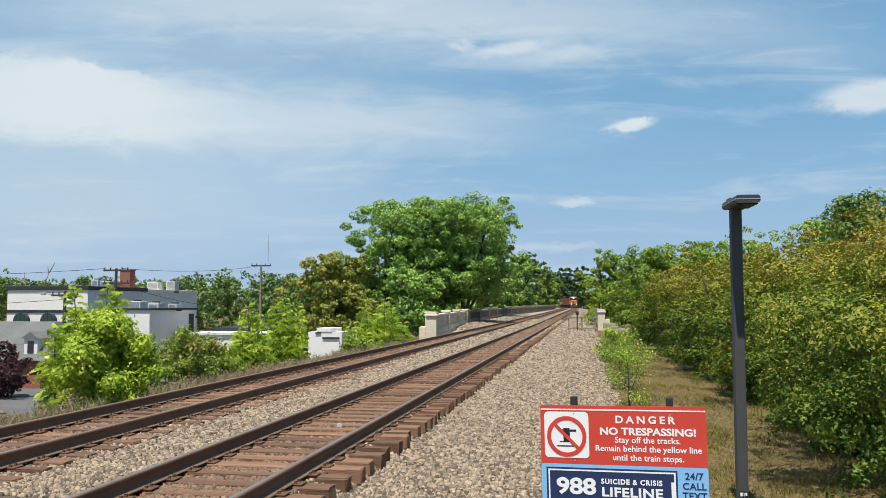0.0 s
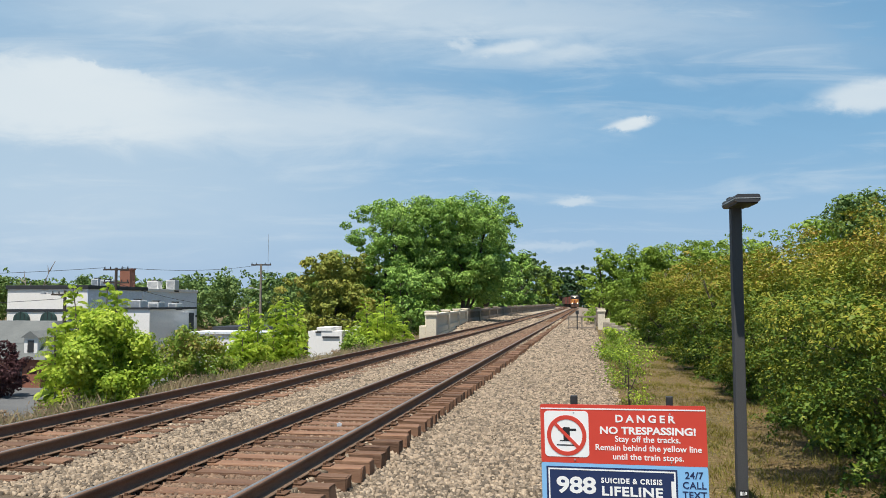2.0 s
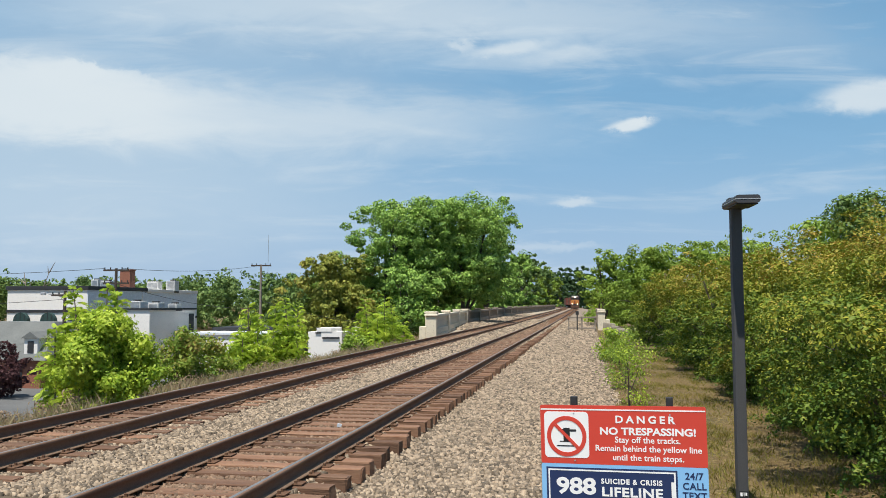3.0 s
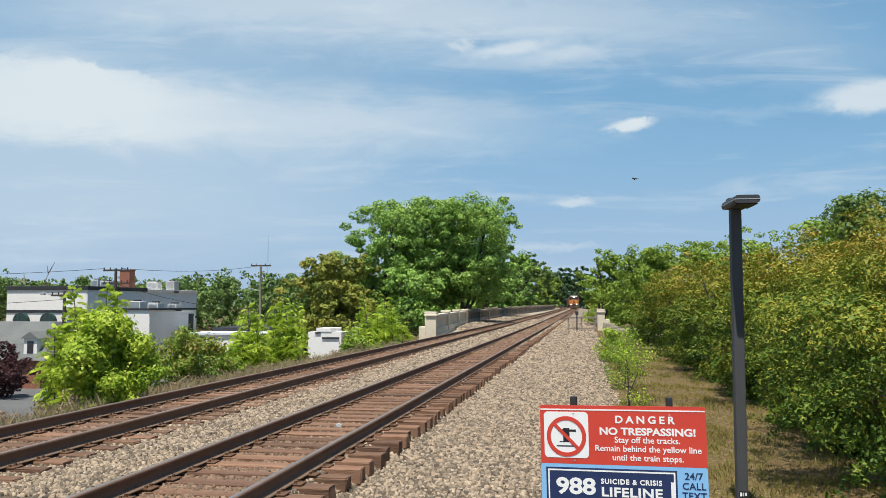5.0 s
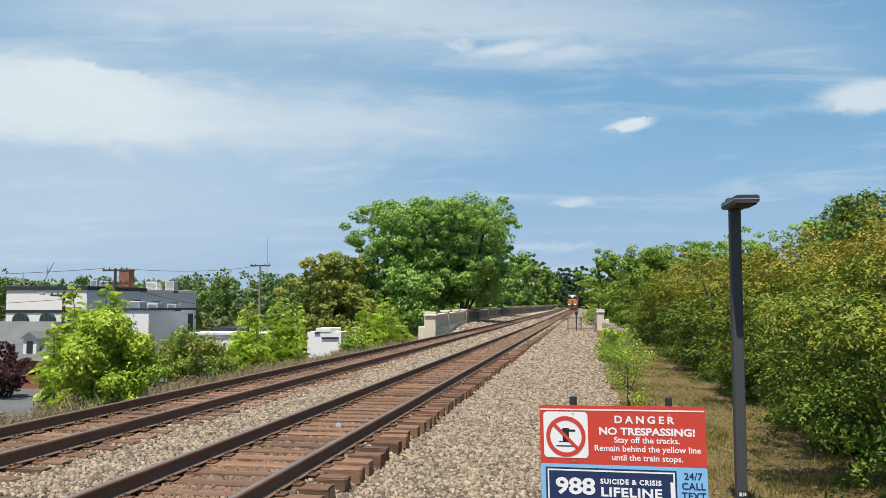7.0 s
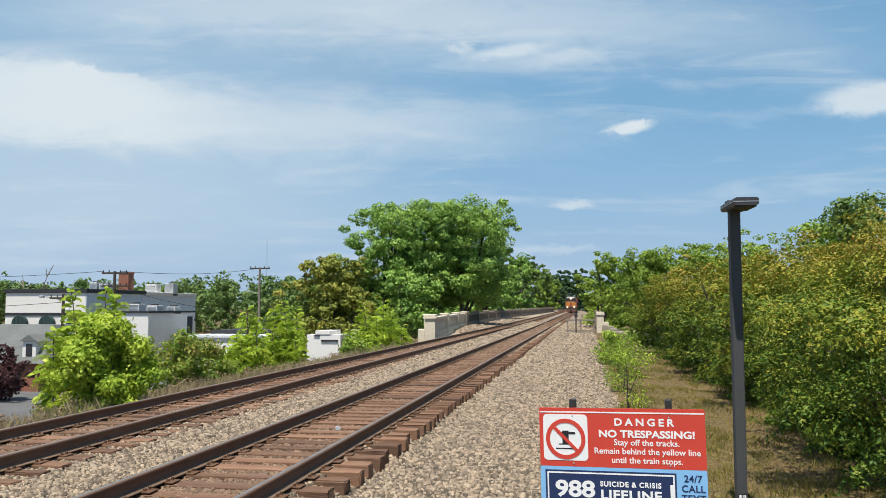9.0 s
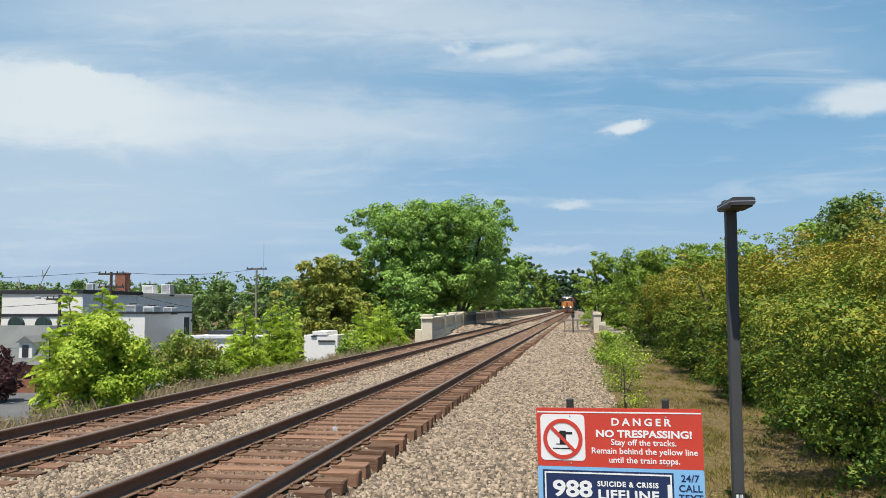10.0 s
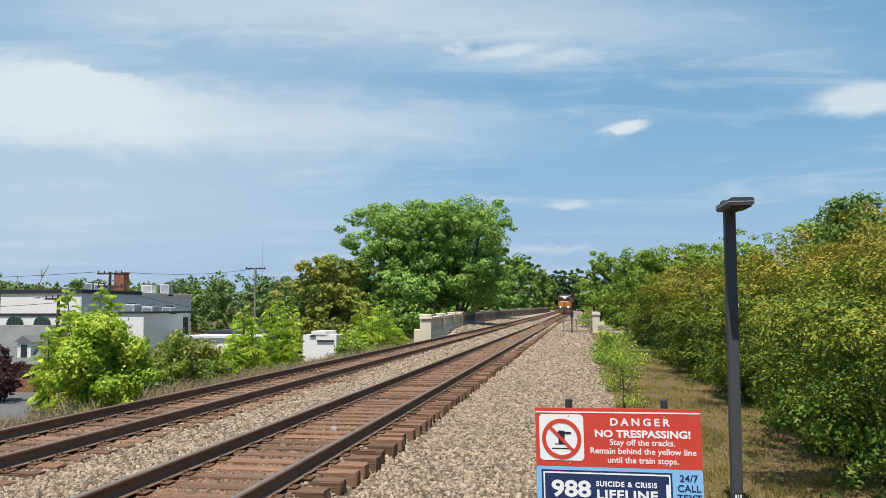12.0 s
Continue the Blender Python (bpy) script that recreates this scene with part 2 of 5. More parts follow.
M = {
    # the darker patches stand for bare soil and for dappled shade painted in
    "strip": surf("trodden summer grass with dappled shade", (0.149, 0.088, 0.029), (0.068, 0.054, 0.016), 1.5, 0.95, bump=0.7, fine=14, c3=(0.243, 0.184, 0.072), depth=0.04),
    "asphalt": surf("parking asphalt", (0.083, 0.083, 0.083), (0.133, 0.133, 0.129), 0.3, 0.9, bump=0.2, fine=8),
    # the near bed's dark colour stands in for shade between the loose stones
    "bed": surf("ballast bed darkened for gap shade", (0.100, 0.073, 0.046), (0.141, 0.108, 0.071), 1.1, 0.95, bump=1.0, fine=17, c3=(0.050, 0.037, 0.025), depth=0.05),
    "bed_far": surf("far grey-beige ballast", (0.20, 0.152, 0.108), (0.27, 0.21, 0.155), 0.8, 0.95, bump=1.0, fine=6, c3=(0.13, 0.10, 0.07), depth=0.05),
    "stone": surf("crushed ballast stone", (0.193, 0.141, 0.093), (0.296, 0.237, 0.173), 28, 0.9, bump=0.25, fine=60, island=0.68),
    "stained": surf("rust-stained ballast stone", (0.150, 0.092, 0.058), (0.225, 0.150, 0.098), 6, 0.9, bump=0.2, fine=60, island=0.4),
    "tie": surf("weathered creosoted wood", (0.138, 0.070, 0.041), (0.225, 0.128, 0.077), 3.0, 0.9, bump=1.0, fine=34, each=0.38, grain=(0.14, 1.0, 1.0), spread=0.2, c3=(0.12, 0.055, 0.03)),
    "tie_far": surf("far weathered wood", (0.158, 0.079, 0.042), (0.249, 0.145, 0.083), 3.0, 0.9, bump=0.4, fine=26, island=0.3, c3=(0.100, 0.046, 0.025)),
    "railside": surf("rusted rail steel", (0.145, 0.084, 0.055), (0.195, 0.115, 0.076), 2.0, 0.9, 0.0, bump=0.2, fine=50),
    "railfoot": surf("dusty rusted rail foot", (0.199, 0.120, 0.075), (0.266, 0.174, 0.112), 2.5, 0.95, bump=0.3, fine=40),
    "railtop": surf("worn bright rail head", (0.249, 0.241, 0.232), (0.332, 0.324, 0.315), 3.0, 0.42, 0.7, bump=0.05, fine=70),
    "plate": surf("rusty tie plate", (0.106, 0.050, 0.026), (0.146, 0.080, 0.046), 8, 0.85, 0.2, bump=0.3),
    "concrete": surf("aged pale concrete", (0.78, 0.69, 0.54), (0.66, 0.575, 0.445), 0.8, 0.9, bump=0.3, fine=12, c3=(0.36, 0.31, 0.25)),
    "concrete_old": surf("stained concrete", (0.361, 0.289, 0.223), (0.229, 0.180, 0.138), 0.6, 0.9, bump=0.4, fine=8, c3=(0.157, 0.132, 0.109)),
    "iron": surf("dark painted iron", (0.029, 0.029, 0.031), (0.042, 0.042, 0.043), 5, 0.6, 0.3, bump=0.1),
    "pole": surf("dark grey coated steel", (0.055, 0.056, 0.060), (0.068, 0.068, 0.072), 3, 0.7, 0.0, bump=0.08, fine=90),
    "head": surf("bronze lamp housing", (0.037, 0.037, 0.042), (0.050, 0.050, 0.054), 5, 0.5, 0.0, bump=0.05),
    "chip": surf("bare galvanised patch", (0.457, 0.457, 0.457), (0.539, 0.539, 0.539), 30, 0.6, 0.0, bump=0.1),
    "red": surf("red sign enamel", (0.614, 0.054, 0.032), (0.651, 0.063, 0.037), 3, 0.5, bump=0.03, fine=120, mottle=0.03),
    "white": surf("white sign enamel", (0.86, 0.85, 0.83), (0.90, 0.89, 0.87), 3, 0.5, bump=0.02, fine=120, mottle=0.03),
    "lightblue": surf("light blue sign enamel", (0.24, 0.50, 0.80), (0.26, 0.53, 0.83), 3, 0.5, bump=0.02, fine=120, mottle=0.03),
    "navy": surf("navy sign enamel", (0.013, 0.029, 0.095), (0.017, 0.033, 0.108), 3, 0.5, bump=0.02, fine=120, mottle=0.03),
    "black": surf("black sign ink", (0.015, 0.015, 0.017), (0.020, 0.020, 0.022), 3, 0.5, bump=0.02),
    "paintwhite": surf("white painted masonry", (0.84, 0.81, 0.77), (0.77, 0.74, 0.70), 0.3, 0.85, bump=0.15, fine=6, c3=(0.62, 0.58, 0.54)),
    "paintgrey": surf("cool grey paint", (0.66, 0.70, 0.76), (0.72, 0.76, 0.82), 0.3, 0.7, bump=0.1, fine=6),
    "palegrey": surf("pale grey siding", (0.76, 0.75, 0.76), (0.82, 0.81, 0.82), 0.3, 0.75, bump=0.1, fine=6),
    "trimdark": surf("dark roof edge metal", (0.021, 0.022, 0.025), (0.033, 0.034, 0.037), 1, 0.6, bump=0.1),
    "roof": surf("pale membrane roof", (0.55, 0.55, 0.54), (0.64, 0.64, 0.62), 0.3, 0.85, bump=0.1, fine=5),
    "shingle": surf("grey asphalt shingles", (0.116, 0.123, 0.120), (0.166, 0.173, 0.166), 0.5, 0.9, bump=0.4, fine=10),
    "brick": surf("red brick", (0.249, 0.095, 0.058), (0.315, 0.133, 0.083), 1.2, 0.9, bump=0.4, fine=12),
    "awning": surf("dark green awning cloth", (0.017, 0.046, 0.042), (0.025, 0.058, 0.054), 1, 0.85, bump=0.1),
    "metal": surf("galvanised duct", (0.415, 0.423, 0.432), (0.498, 0.506, 0.515), 1.5, 0.5, 0.5, bump=0.1),
    "rubble": surf("weathered broken concrete", (0.332, 0.290, 0.228), (0.232, 0.203, 0.154), 1.6, 0.95, bump=0.6, fine=9, c3=(0.141, 0.124, 0.083)),
    "timber": surf("weathered pole timber", (0.224, 0.187, 0.149), (0.299, 0.249, 0.199), 1.5, 0.9, bump=0.5, fine=20),
    "timber_dark": surf("dark pole timber", (0.046, 0.035, 0.029), (0.071, 0.054, 0.042), 1.5, 0.9, bump=0.5, fine=20),
    "bark": surf("grey-brown bark", (0.071, 0.054, 0.042), (0.124, 0.100, 0.075), 2, 0.95, bump=0.8, fine=14),
    "orange": surf("weathered orange locomotive paint", (0.432, 0.158, 0.033), (0.515, 0.199, 0.042), 1, 0.5, bump=0.05),
    "loco_dark": surf("dark locomotive paint", (0.025, 0.029, 0.037), (0.042, 0.043, 0.050), 1, 0.6, bump=0.05),
    "roofgrey": surf("dull grey cab roof paint", (0.15, 0.155, 0.16), (0.20, 0.20, 0.20), 1, 0.6, bump=0.05),
    "wagon": surf("faded oxide-red wagon paint", (0.232, 0.062, 0.042), (0.166, 0.050, 0.037), 0.4, 0.8, bump=0.1, fine=5),
    "wagon_brown": surf("brown wagon paint", (0.141, 0.071, 0.046), (0.100, 0.054, 0.037), 0.4, 0.8, bump=0.1, fine=5),
    "steel": surf("grimy running gear", (0.042, 0.035, 0.030), (0.066, 0.055, 0.046), 2, 0.8, 0.3, bump=0.2),
    "feather": surf("black feathers", (0.010, 0.010, 0.012), (0.018, 0.018, 0.021), 20, 0.6, bump=0.1),
    "wire": surf("black cable sheath", (0.017, 0.017, 0.018), (0.025, 0.025, 0.027), 3, 0.7, bump=0.0),
    "litter": surf("crumpled white paper", (0.581, 0.614, 0.647), (0.457, 0.515, 0.581), 20, 0.7, bump=0.2),
    "headlamp": glow("lit headlamp", (1.0, 0.76, 0.46), 5.0),
    "leaf_big": leafy("broad tree leaves", [(0.084, 0.161, 0.043), (0.167, 0.293, 0.064), (0.298, 0.461, 0.096), (0.490, 0.633, 0.167)], 0.35),
    "leaf_olive": leafy("olive tree leaves", [(0.098, 0.136, 0.029), (0.196, 0.230, 0.043), (0.327, 0.332, 0.064), (0.408, 0.327, 0.085)], 0.4),
    "leaf_bright": leafy("bright young leaves", [(0.121, 0.217, 0.029), (0.286, 0.412, 0.046), (0.503, 0.618, 0.075), (0.755, 0.801, 0.160)], 1.3, 0.4),
    # the shrub tones also darken towards the foot, as shade under the overhang
    "leaf_hedge": leafy("yellow-green shrub leaves", [(0.030, 0.070, 0.012), (0.062, 0.120, 0.016), (0.130, 0.185, 0.021), (0.285, 0.285, 0.033), (0.400, 0.265, 0.058)], 1.0, 0.16, shoots_and_shade=0.22),
    "leaf_mid": leafy("mid-green leaves", [(0.096, 0.169, 0.027), (0.176, 0.275, 0.040), (0.270, 0.377, 0.056), (0.377, 0.474, 0.088)], 0.5),
    "leaf_far": leafy("far wood leaves", [(0.072, 0.126, 0.042), (0.116, 0.193, 0.054), (0.182, 0.265, 0.078), (0.243, 0.320, 0.099)], 0.2),
    "leaf_dark": leafy("dark blue-green leaves", [(0.036, 0.078, 0.036), (0.066, 0.126, 0.050), (0.102, 0.174, 0.066)], 0.3),
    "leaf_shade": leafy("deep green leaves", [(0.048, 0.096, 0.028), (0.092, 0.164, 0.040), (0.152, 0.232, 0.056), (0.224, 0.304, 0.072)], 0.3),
    "leaf_plum": leafy("plum-red leaves", [(0.044, 0.021, 0.024), (0.088, 0.040, 0.042), (0.168, 0.084, 0.076)], 0.8),
    "leaf_redtip": leafy("green leaves with red-brown young tips", [(0.08, 0.15, 0.026), (0.15, 0.25, 0.035), (0.25, 0.34, 0.055), (0.32, 0.30, 0.075), (0.44, 0.17, 0.09)], 1.1, 0.35),
    "apron": surf("trodden pale gravel", (0.299, 0.245, 0.174), (0.382, 0.320, 0.232), 0.5, 0.95, bump=0.8, fine=9, c3=(0.199, 0.158, 0.108), depth=0.05),
    "straw": leafy("dry grass blades", [(0.229, 0.238, 0.088), (0.387, 0.317, 0.176), (0.475, 0.370, 0.238), (0.352, 0.352, 0.123)], 0.8, 0.25),
    "weed": leafy("dry mauve-brown weed stalks", [(0.176, 0.194, 0.062), (0.290, 0.211, 0.132), (0.370, 0.264, 0.185), (0.317, 0.317, 0.114)], 0.6, 0.3),
    "turf": leafy("yellow-green turf blades", [(0.081, 0.090, 0.018), (0.153, 0.153, 0.032), (0.270, 0.225, 0.054), (0.360, 0.279, 0.090)], 0.9, 0.25),
    "blade": leafy("green grass blades", [(0.098, 0.098, 0.020), (0.184, 0.144, 0.034), (0.259, 0.178, 0.063), (0.300, 0.219, 0.098)], 0.7, 0.3),
}


# ---- mesh helpers ----
def part(name, bm, material, parent=None, label="", smooth=False):
    me = bpy.data.meshes.new(name)
    bm.to_mesh(me)
    bm.free()
    me.materials.append(M[material])
    if smooth:
        me.shade_smooth()
    ob = new(name, me)
    if parent:
        ob.parent = parent
    return tagged(ob, label)


def raw(name, verts, faces, material, parent=None, label="", extra=(), index=None):
    """One mesh from arrays of corners and of four-sided or three-sided faces."""
    verts, faces = np.asarray(verts, dtype=np.float32), np.asarray(faces, dtype=np.int32)
    me = bpy.data.meshes.new(name)
    k = faces.shape[1]
    me.vertices.add(len(verts))
    me.vertices.foreach_set("co", verts.ravel())
    me.loops.add(faces.size)
    me.loops.foreach_set("vertex_index", faces.ravel())
    me.polygons.add(len(faces))
    me.polygons.foreach_set("loop_start", np.arange(0, faces.size, k, dtype=np.int32))
    me.polygons.foreach_set("loop_total", np.full(len(faces), k, dtype=np.int32))
    for mt in (material, *extra):
        me.materials.append(M[mt])
    if index is not None:
        me.polygons.foreach_set("material_index", np.asarray(index, dtype=np.int32))
    me.update(calc_edges=True)
    me.validate()
    ob = new(name, me)
    if parent:
        ob.parent = parent
    return tagged(ob, label)


def empty(name, m, label, category, group="", kind=""):
    ob = new(name)
    ob.matrix_basis = m
    return tagged(ob, label, category, group, kind)


def box(bm, x0, x1, y0, y1, z0, z1, bevel=0.0):
    r = bmesh.ops.create_cube(bm, size=1.0, matrix=Matrix.LocRotScale(((x0 + x1) / 2, (y0 + y1) / 2, (z0 + z1) / 2), None, (x1 - x0, y1 - y0, z1 - z0)))
    if bevel:
        edges = list({e for v in r["verts"] for e in v.link_edges})
        bmesh.ops.bevel(bm, geom=edges, offset=bevel, segments=2, affect="EDGES", profile=0.5)
    return bm


def boxes(*rows, bevel=0.0):
    bm = bmesh.new()
    for r in rows:
        box(bm, *r, bevel=bevel)
    return bm


def tube(bm, a, b, r0, r1, sides=8):
    a, b = Vector(a), Vector(b)
    q = (b - a).to_track_quat("Z", "Y").to_matrix().to_4x4()
    bmesh.ops.create_cone(bm, cap_ends=True, segments=sides, radius1=r0, radius2=r1, depth=(b - a).length,
                          matrix=Matrix.Translation((a + b) / 2) @ q)
    return bm


def prism(bm, outline, y0, y1, m=None):
    """An outline in x and z, drawn out from y0 to y1."""
    vs = [[bm.verts.new((x, y, z)) for x, z in outline] for y in (y0, y1)]
    n = len(outline)
    made = [bm.faces.new(vs[0]), bm.faces.new(vs[1][::-1])]
    for i in range(n):
        made.append(bm.faces.new((vs[0][(i + 1) % n], vs[0][i], vs[1][i], vs[1][(i + 1) % n])))
    bmesh.ops.recalc_face_normals(bm, faces=made)
    if m is not None:
        bmesh.ops.transform(bm, matrix=m, verts=vs[0] + vs[1])
    return bm


# ---- ground, embankment and ballast ----
NEAR_X, FAR_X = -4.04, -7.79
BEND_Y, BEND_R = 288.0, 1000.0
LOW = -4.3


def bend(y):
    return -max(0.0, y - BEND_Y) ** 2 / (2 * BEND_R)


def rise(y):
    """The line climbs gently beyond the platform end."""
    return 0.0025 * max(0.0, y - 80)


def ground_z(x, y):
    x = x - bend(y)
    if x < -10.3:
        k = min(1.0, (-10.3 - x) / 8.0)
        z = -0.5 + (LOW + 0.5) * k * k * (3 - 2 * k)
    elif x < 0.6:
        z = -0.5
    else:
        k = min(1.0, max(0.0, x - 4.5) / 9.0)
        z = -0.24 - 0.05 * min(x - 0.6, 4.0) + (LOW + 0.44) * k * k * (3 - 2 * k)
    return z + 0.06 * noise.noise((x * 0.5, y * 0.5, 0)) * (0.0 if -10.3 < x < 0.6 else 1.0)


def sheet(name, xs, ys, zf, material, label, kind="structure", category="ground"):
    verts = [(x + bend(y), y, zf(x, y)) for y in ys for x in xs]
    n = len(xs)
    faces = [(j * n + i, j * n + i + 1, (j + 1) * n + i + 1, (j + 1) * n + i) for j in range(len(ys) - 1) for i in range(n - 1)]
    ob = raw(name, verts, faces, material, None, label)
    ob.data.shade_smooth()
    return tagged(ob, "", category, "", kind)


GX = [-2500, -900, -400, -200, -120, -80, -60, -45, -35, -28, -23] + [-20 + 0.5 * i for i in range(21)] + [-9.6, -6, -3, 0.2] + \
     [0.6 + 0.35 * i for i in range(14)] + [6, 7, 8, 9, 10, 11, 12, 13, 14, 16, 20, 28, 40, 60, 100, 200, 500, 2500]
GY = [-60, -30, -10, -4, 0, 3] + [5 + 0.7 * i for i in range(50)] + [42, 46, 50, 55, 60, 66, 72, 80, 90, 100, 115, 130, 150, 175, 200, 230, 260, 280, 300, 320, 340, 370, 400, 440]
sheet("ground", GX, GY + [3000], lambda x, y: ground_z(x + bend(min(y, 440)), min(y, 440)), "strip", "dry summer grass and bare soil falling away from the railway bank")


def bed_z(x, y):
    """The ballast: flush with the ties inside the tracks, lower on the open shoulder."""
    w = 0.02 * noise.noise((x * 1.3, y * 1.3, 3.0)) + rise(y)
    if x > -3.15:
        k = min(1.0, (x + 3.15) / 0.42)
        s = max(0.0, (x + 0.4) / 1.4)
        return -0.075 - 0.135 * k - 0.10 * s * s + w
    if x < -9.15:
        return -0.04 - 0.42 * min(1.0, (-9.15 - x) / 1.5) + w
    return -0.055 + 0.012 * noise.noise((x * 1.3, y * 1.3, 3.0)) + rise(y)


BX = [-10.75, -10.3, -9.9, -9.5, -9.15, -8.5, -7.8, -7.1, -6.5, -6.1, -5.7, -5.3, -4.7, -4.0, -3.3, -3.15] + [-2.95 + 0.17 * i for i in range(6)] + [-1.9 + 0.3 * i for i in range(11)]
sheet("ballast_bed", BX, [-12, -4, 2] + [5 + 0.4 * i for i in range(75)] + [36, 38, 41, 45, 50, 56, 62, 70, 80, 95, 104],
      bed_z, "bed", "ballast bed under two railway tracks, darkened like the shade between its stones", "structure", "ballast")
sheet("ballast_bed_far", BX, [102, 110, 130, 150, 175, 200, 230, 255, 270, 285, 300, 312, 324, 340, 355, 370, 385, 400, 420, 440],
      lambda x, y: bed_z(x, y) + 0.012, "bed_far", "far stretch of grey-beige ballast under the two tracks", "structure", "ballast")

rng = np.random.default_rng(5)


def stones(name, n, x0, x1, y0, y1, size, material, label, level=bed_z, spacing=0.0):
    """Loose broken stones: eight corners each, pushed about."""
    cube = np.array([(x, y, z) for z in (-1, 1) for y in (-1, 1) for x in (-1, 1)], dtype=float)
    quad = np.array([(4, 5, 7, 6), (0, 1, 5, 4), (2, 6, 7, 3), (0, 4, 6, 2), (1, 3, 7, 5)])
    if spacing:
        # laid side by side with small gaps, coarser with distance
        xs, ys, y = [], [], y0
        while y < y1:
            g = spacing * (1 + min(max(y - 16, 0), 90) * 0.042)
            row = np.arange(x0 + g * rng.random(), x1, g)
            xs.append(row + rng.uniform(-0.38, 0.38, len(row)) * g)
            ys.append(y + rng.uniform(-0.45, 0.45, len(row)) * g)
            y += g * 0.92
        xs, ys = np.concatenate(xs), np.concatenate(ys)
        n = len(xs)
    else:
        ys = 1 / (1 / y0 + rng.random(n) * (1 / y1 - 1 / y0))
        xs = rng.uniform(x0, x1, n)
    zs = np.array([level(x, y) for x, y in zip(xs, ys)])
    s = size * rng.uniform(0.62, 1.3, (n, 1, 1)) * (1 + np.clip(ys - 16, 0, 90) * 0.042)[:, None, None]
    v = cube[None] * rng.uniform(0.5, 1.0, (n, 8, 1)) * rng.uniform(0.6, 1.2, (n, 1, 3)) * s
    a = rng.uniform(0, 6.28, n)
    b = rng.uniform(-0.9, 0.9, n)
    ca, sa, cb, sb = np.cos(a)[:, None], np.sin(a)[:, None], np.cos(b)[:, None], np.sin(b)[:, None]
    x, y, z = v[..., 0], v[..., 1], v[..., 2]
    y, z = y * cb - z * sb, y * sb + z * cb
    x, y = x * ca - y * sa, x * sa + y * ca
    v = np.stack((x + xs[:, None], y + ys[:, None], z + zs[:, None] + size * rng.uniform(0.0, 0.55, (n, 1))), -1).reshape(-1, 3)
    f = (quad[None] + 8 * np.arange(n)[:, None, None]).reshape(-1, 4)
    return tagged(raw(name, v, f, material, None, label), "", "gravel", "", "stuff")


stones("ballast_stones", 0, -3.3, 0.75, 7.0, 104, 0.0285, "stone", "loose beige crushed stones on the track shoulder", spacing=0.051)
stones("ballast_stones", 0, -7.02, -4.78, 8.0, 106, 0.0285, "stone", "loose beige crushed stones between the two tracks", spacing=0.051)
stones("ballast_stones", 0, -3.3, 0.75, -3.0, 7.0, 0.062, "stone", "loose beige crushed stones at the platform end", spacing=0.11)
stones("ballast_stones", 8000, -10.6, -8.58, 10, 150, 0.028, "stone", "loose beige crushed stones beside the outer rail")
stones("crib_stones", 11000, -4.76, -3.3, 8, 90, 0.027, "stained", "rust-stained stones packed between the wooden ties")
stones("crib_stones", 7000, -8.5, -7.05, 10, 60, 0.028, "stained", "rust-stained stones packed between the wooden ties")

# ---- the two tracks ----
RAIL = [(-0.076, 0), (0.076, 0), (0.076, 0.012), (0.02, 0.03), (0.009, 0.045), (0.009, 0.125), (0.034, 0.138), (0.037, 0.142), (0.037, 0.170),
        (0.030, 0.178), (0.018, 0.181), (-0.018, 0.181), (-0.030, 0.178), (-0.037, 0.170), (-0.037, 0.142), (-0.034, 0.138), (-0.009, 0.125),
        (-0.009, 0.045), (-0.02, 0.03), (-0.076, 0.012)]
TIE_STEP = 0.504


def rail_mesh(cx):
    ys = [-10, 0, 5, 20, 60, 80, 120, 200, 255, 288] + list(range(296, 441, 8))
    n = len(RAIL)
    verts = [(cx + bend(y) + px, y, 0.015 + pz + rise(y)) for y in ys for px, pz in RAIL]
    faces, idx = [], []
    for j in range(len(ys) - 1):
        for i in range(n):
            k = (i + 1) % n
            faces.append((j * n + i, j * n + k, (j + 1) * n + k, (j + 1) * n + i))
            idx.append(1 if i == 10 else 2 if i in (1, 2, 18, 19) else 0)
    return verts, faces, idx


def tie_data(seed):
    r = random.Random(seed)
    bm = box(bmesh.new(), -1.295, 1.295, -0.115, 0.115, -0.178, 0.0, 0.012)
    for v in bm.verts:
        v.co.x += r.uniform(-0.012, 0.012) + (0.02 * r.random() if abs(v.co.x) > 1.2 else 0)
        v.co.y += r.uniform(-0.008, 0.008)
        v.co.z += r.uniform(-0.006, 0.006)
    me = bpy.data.meshes.new("tie")
    bm.to_mesh(me)
    bm.free()
    me.materials.append(M["tie"])
    return me


def plate_data():
    bm = boxes((-0.175, 0.175, -0.095, 0.095, 0.0, 0.016), bevel=0.004)
    for sx in (-1, 1):
        for sy in (-0.05, 0.05):
            box(bm, sx * 0.092 - 0.014, sx * 0.092 + 0.014, sy - 0.012, sy + 0.012, 0.014, 0.045)
    me = bpy.data.meshes.new("tie_plate")
    bm.to_mesh(me)
    bm.free()
    me.materials.append(M["plate"])
    return me


TIES, PLATE = [tie_data(k) for k in range(6)], plate_data()


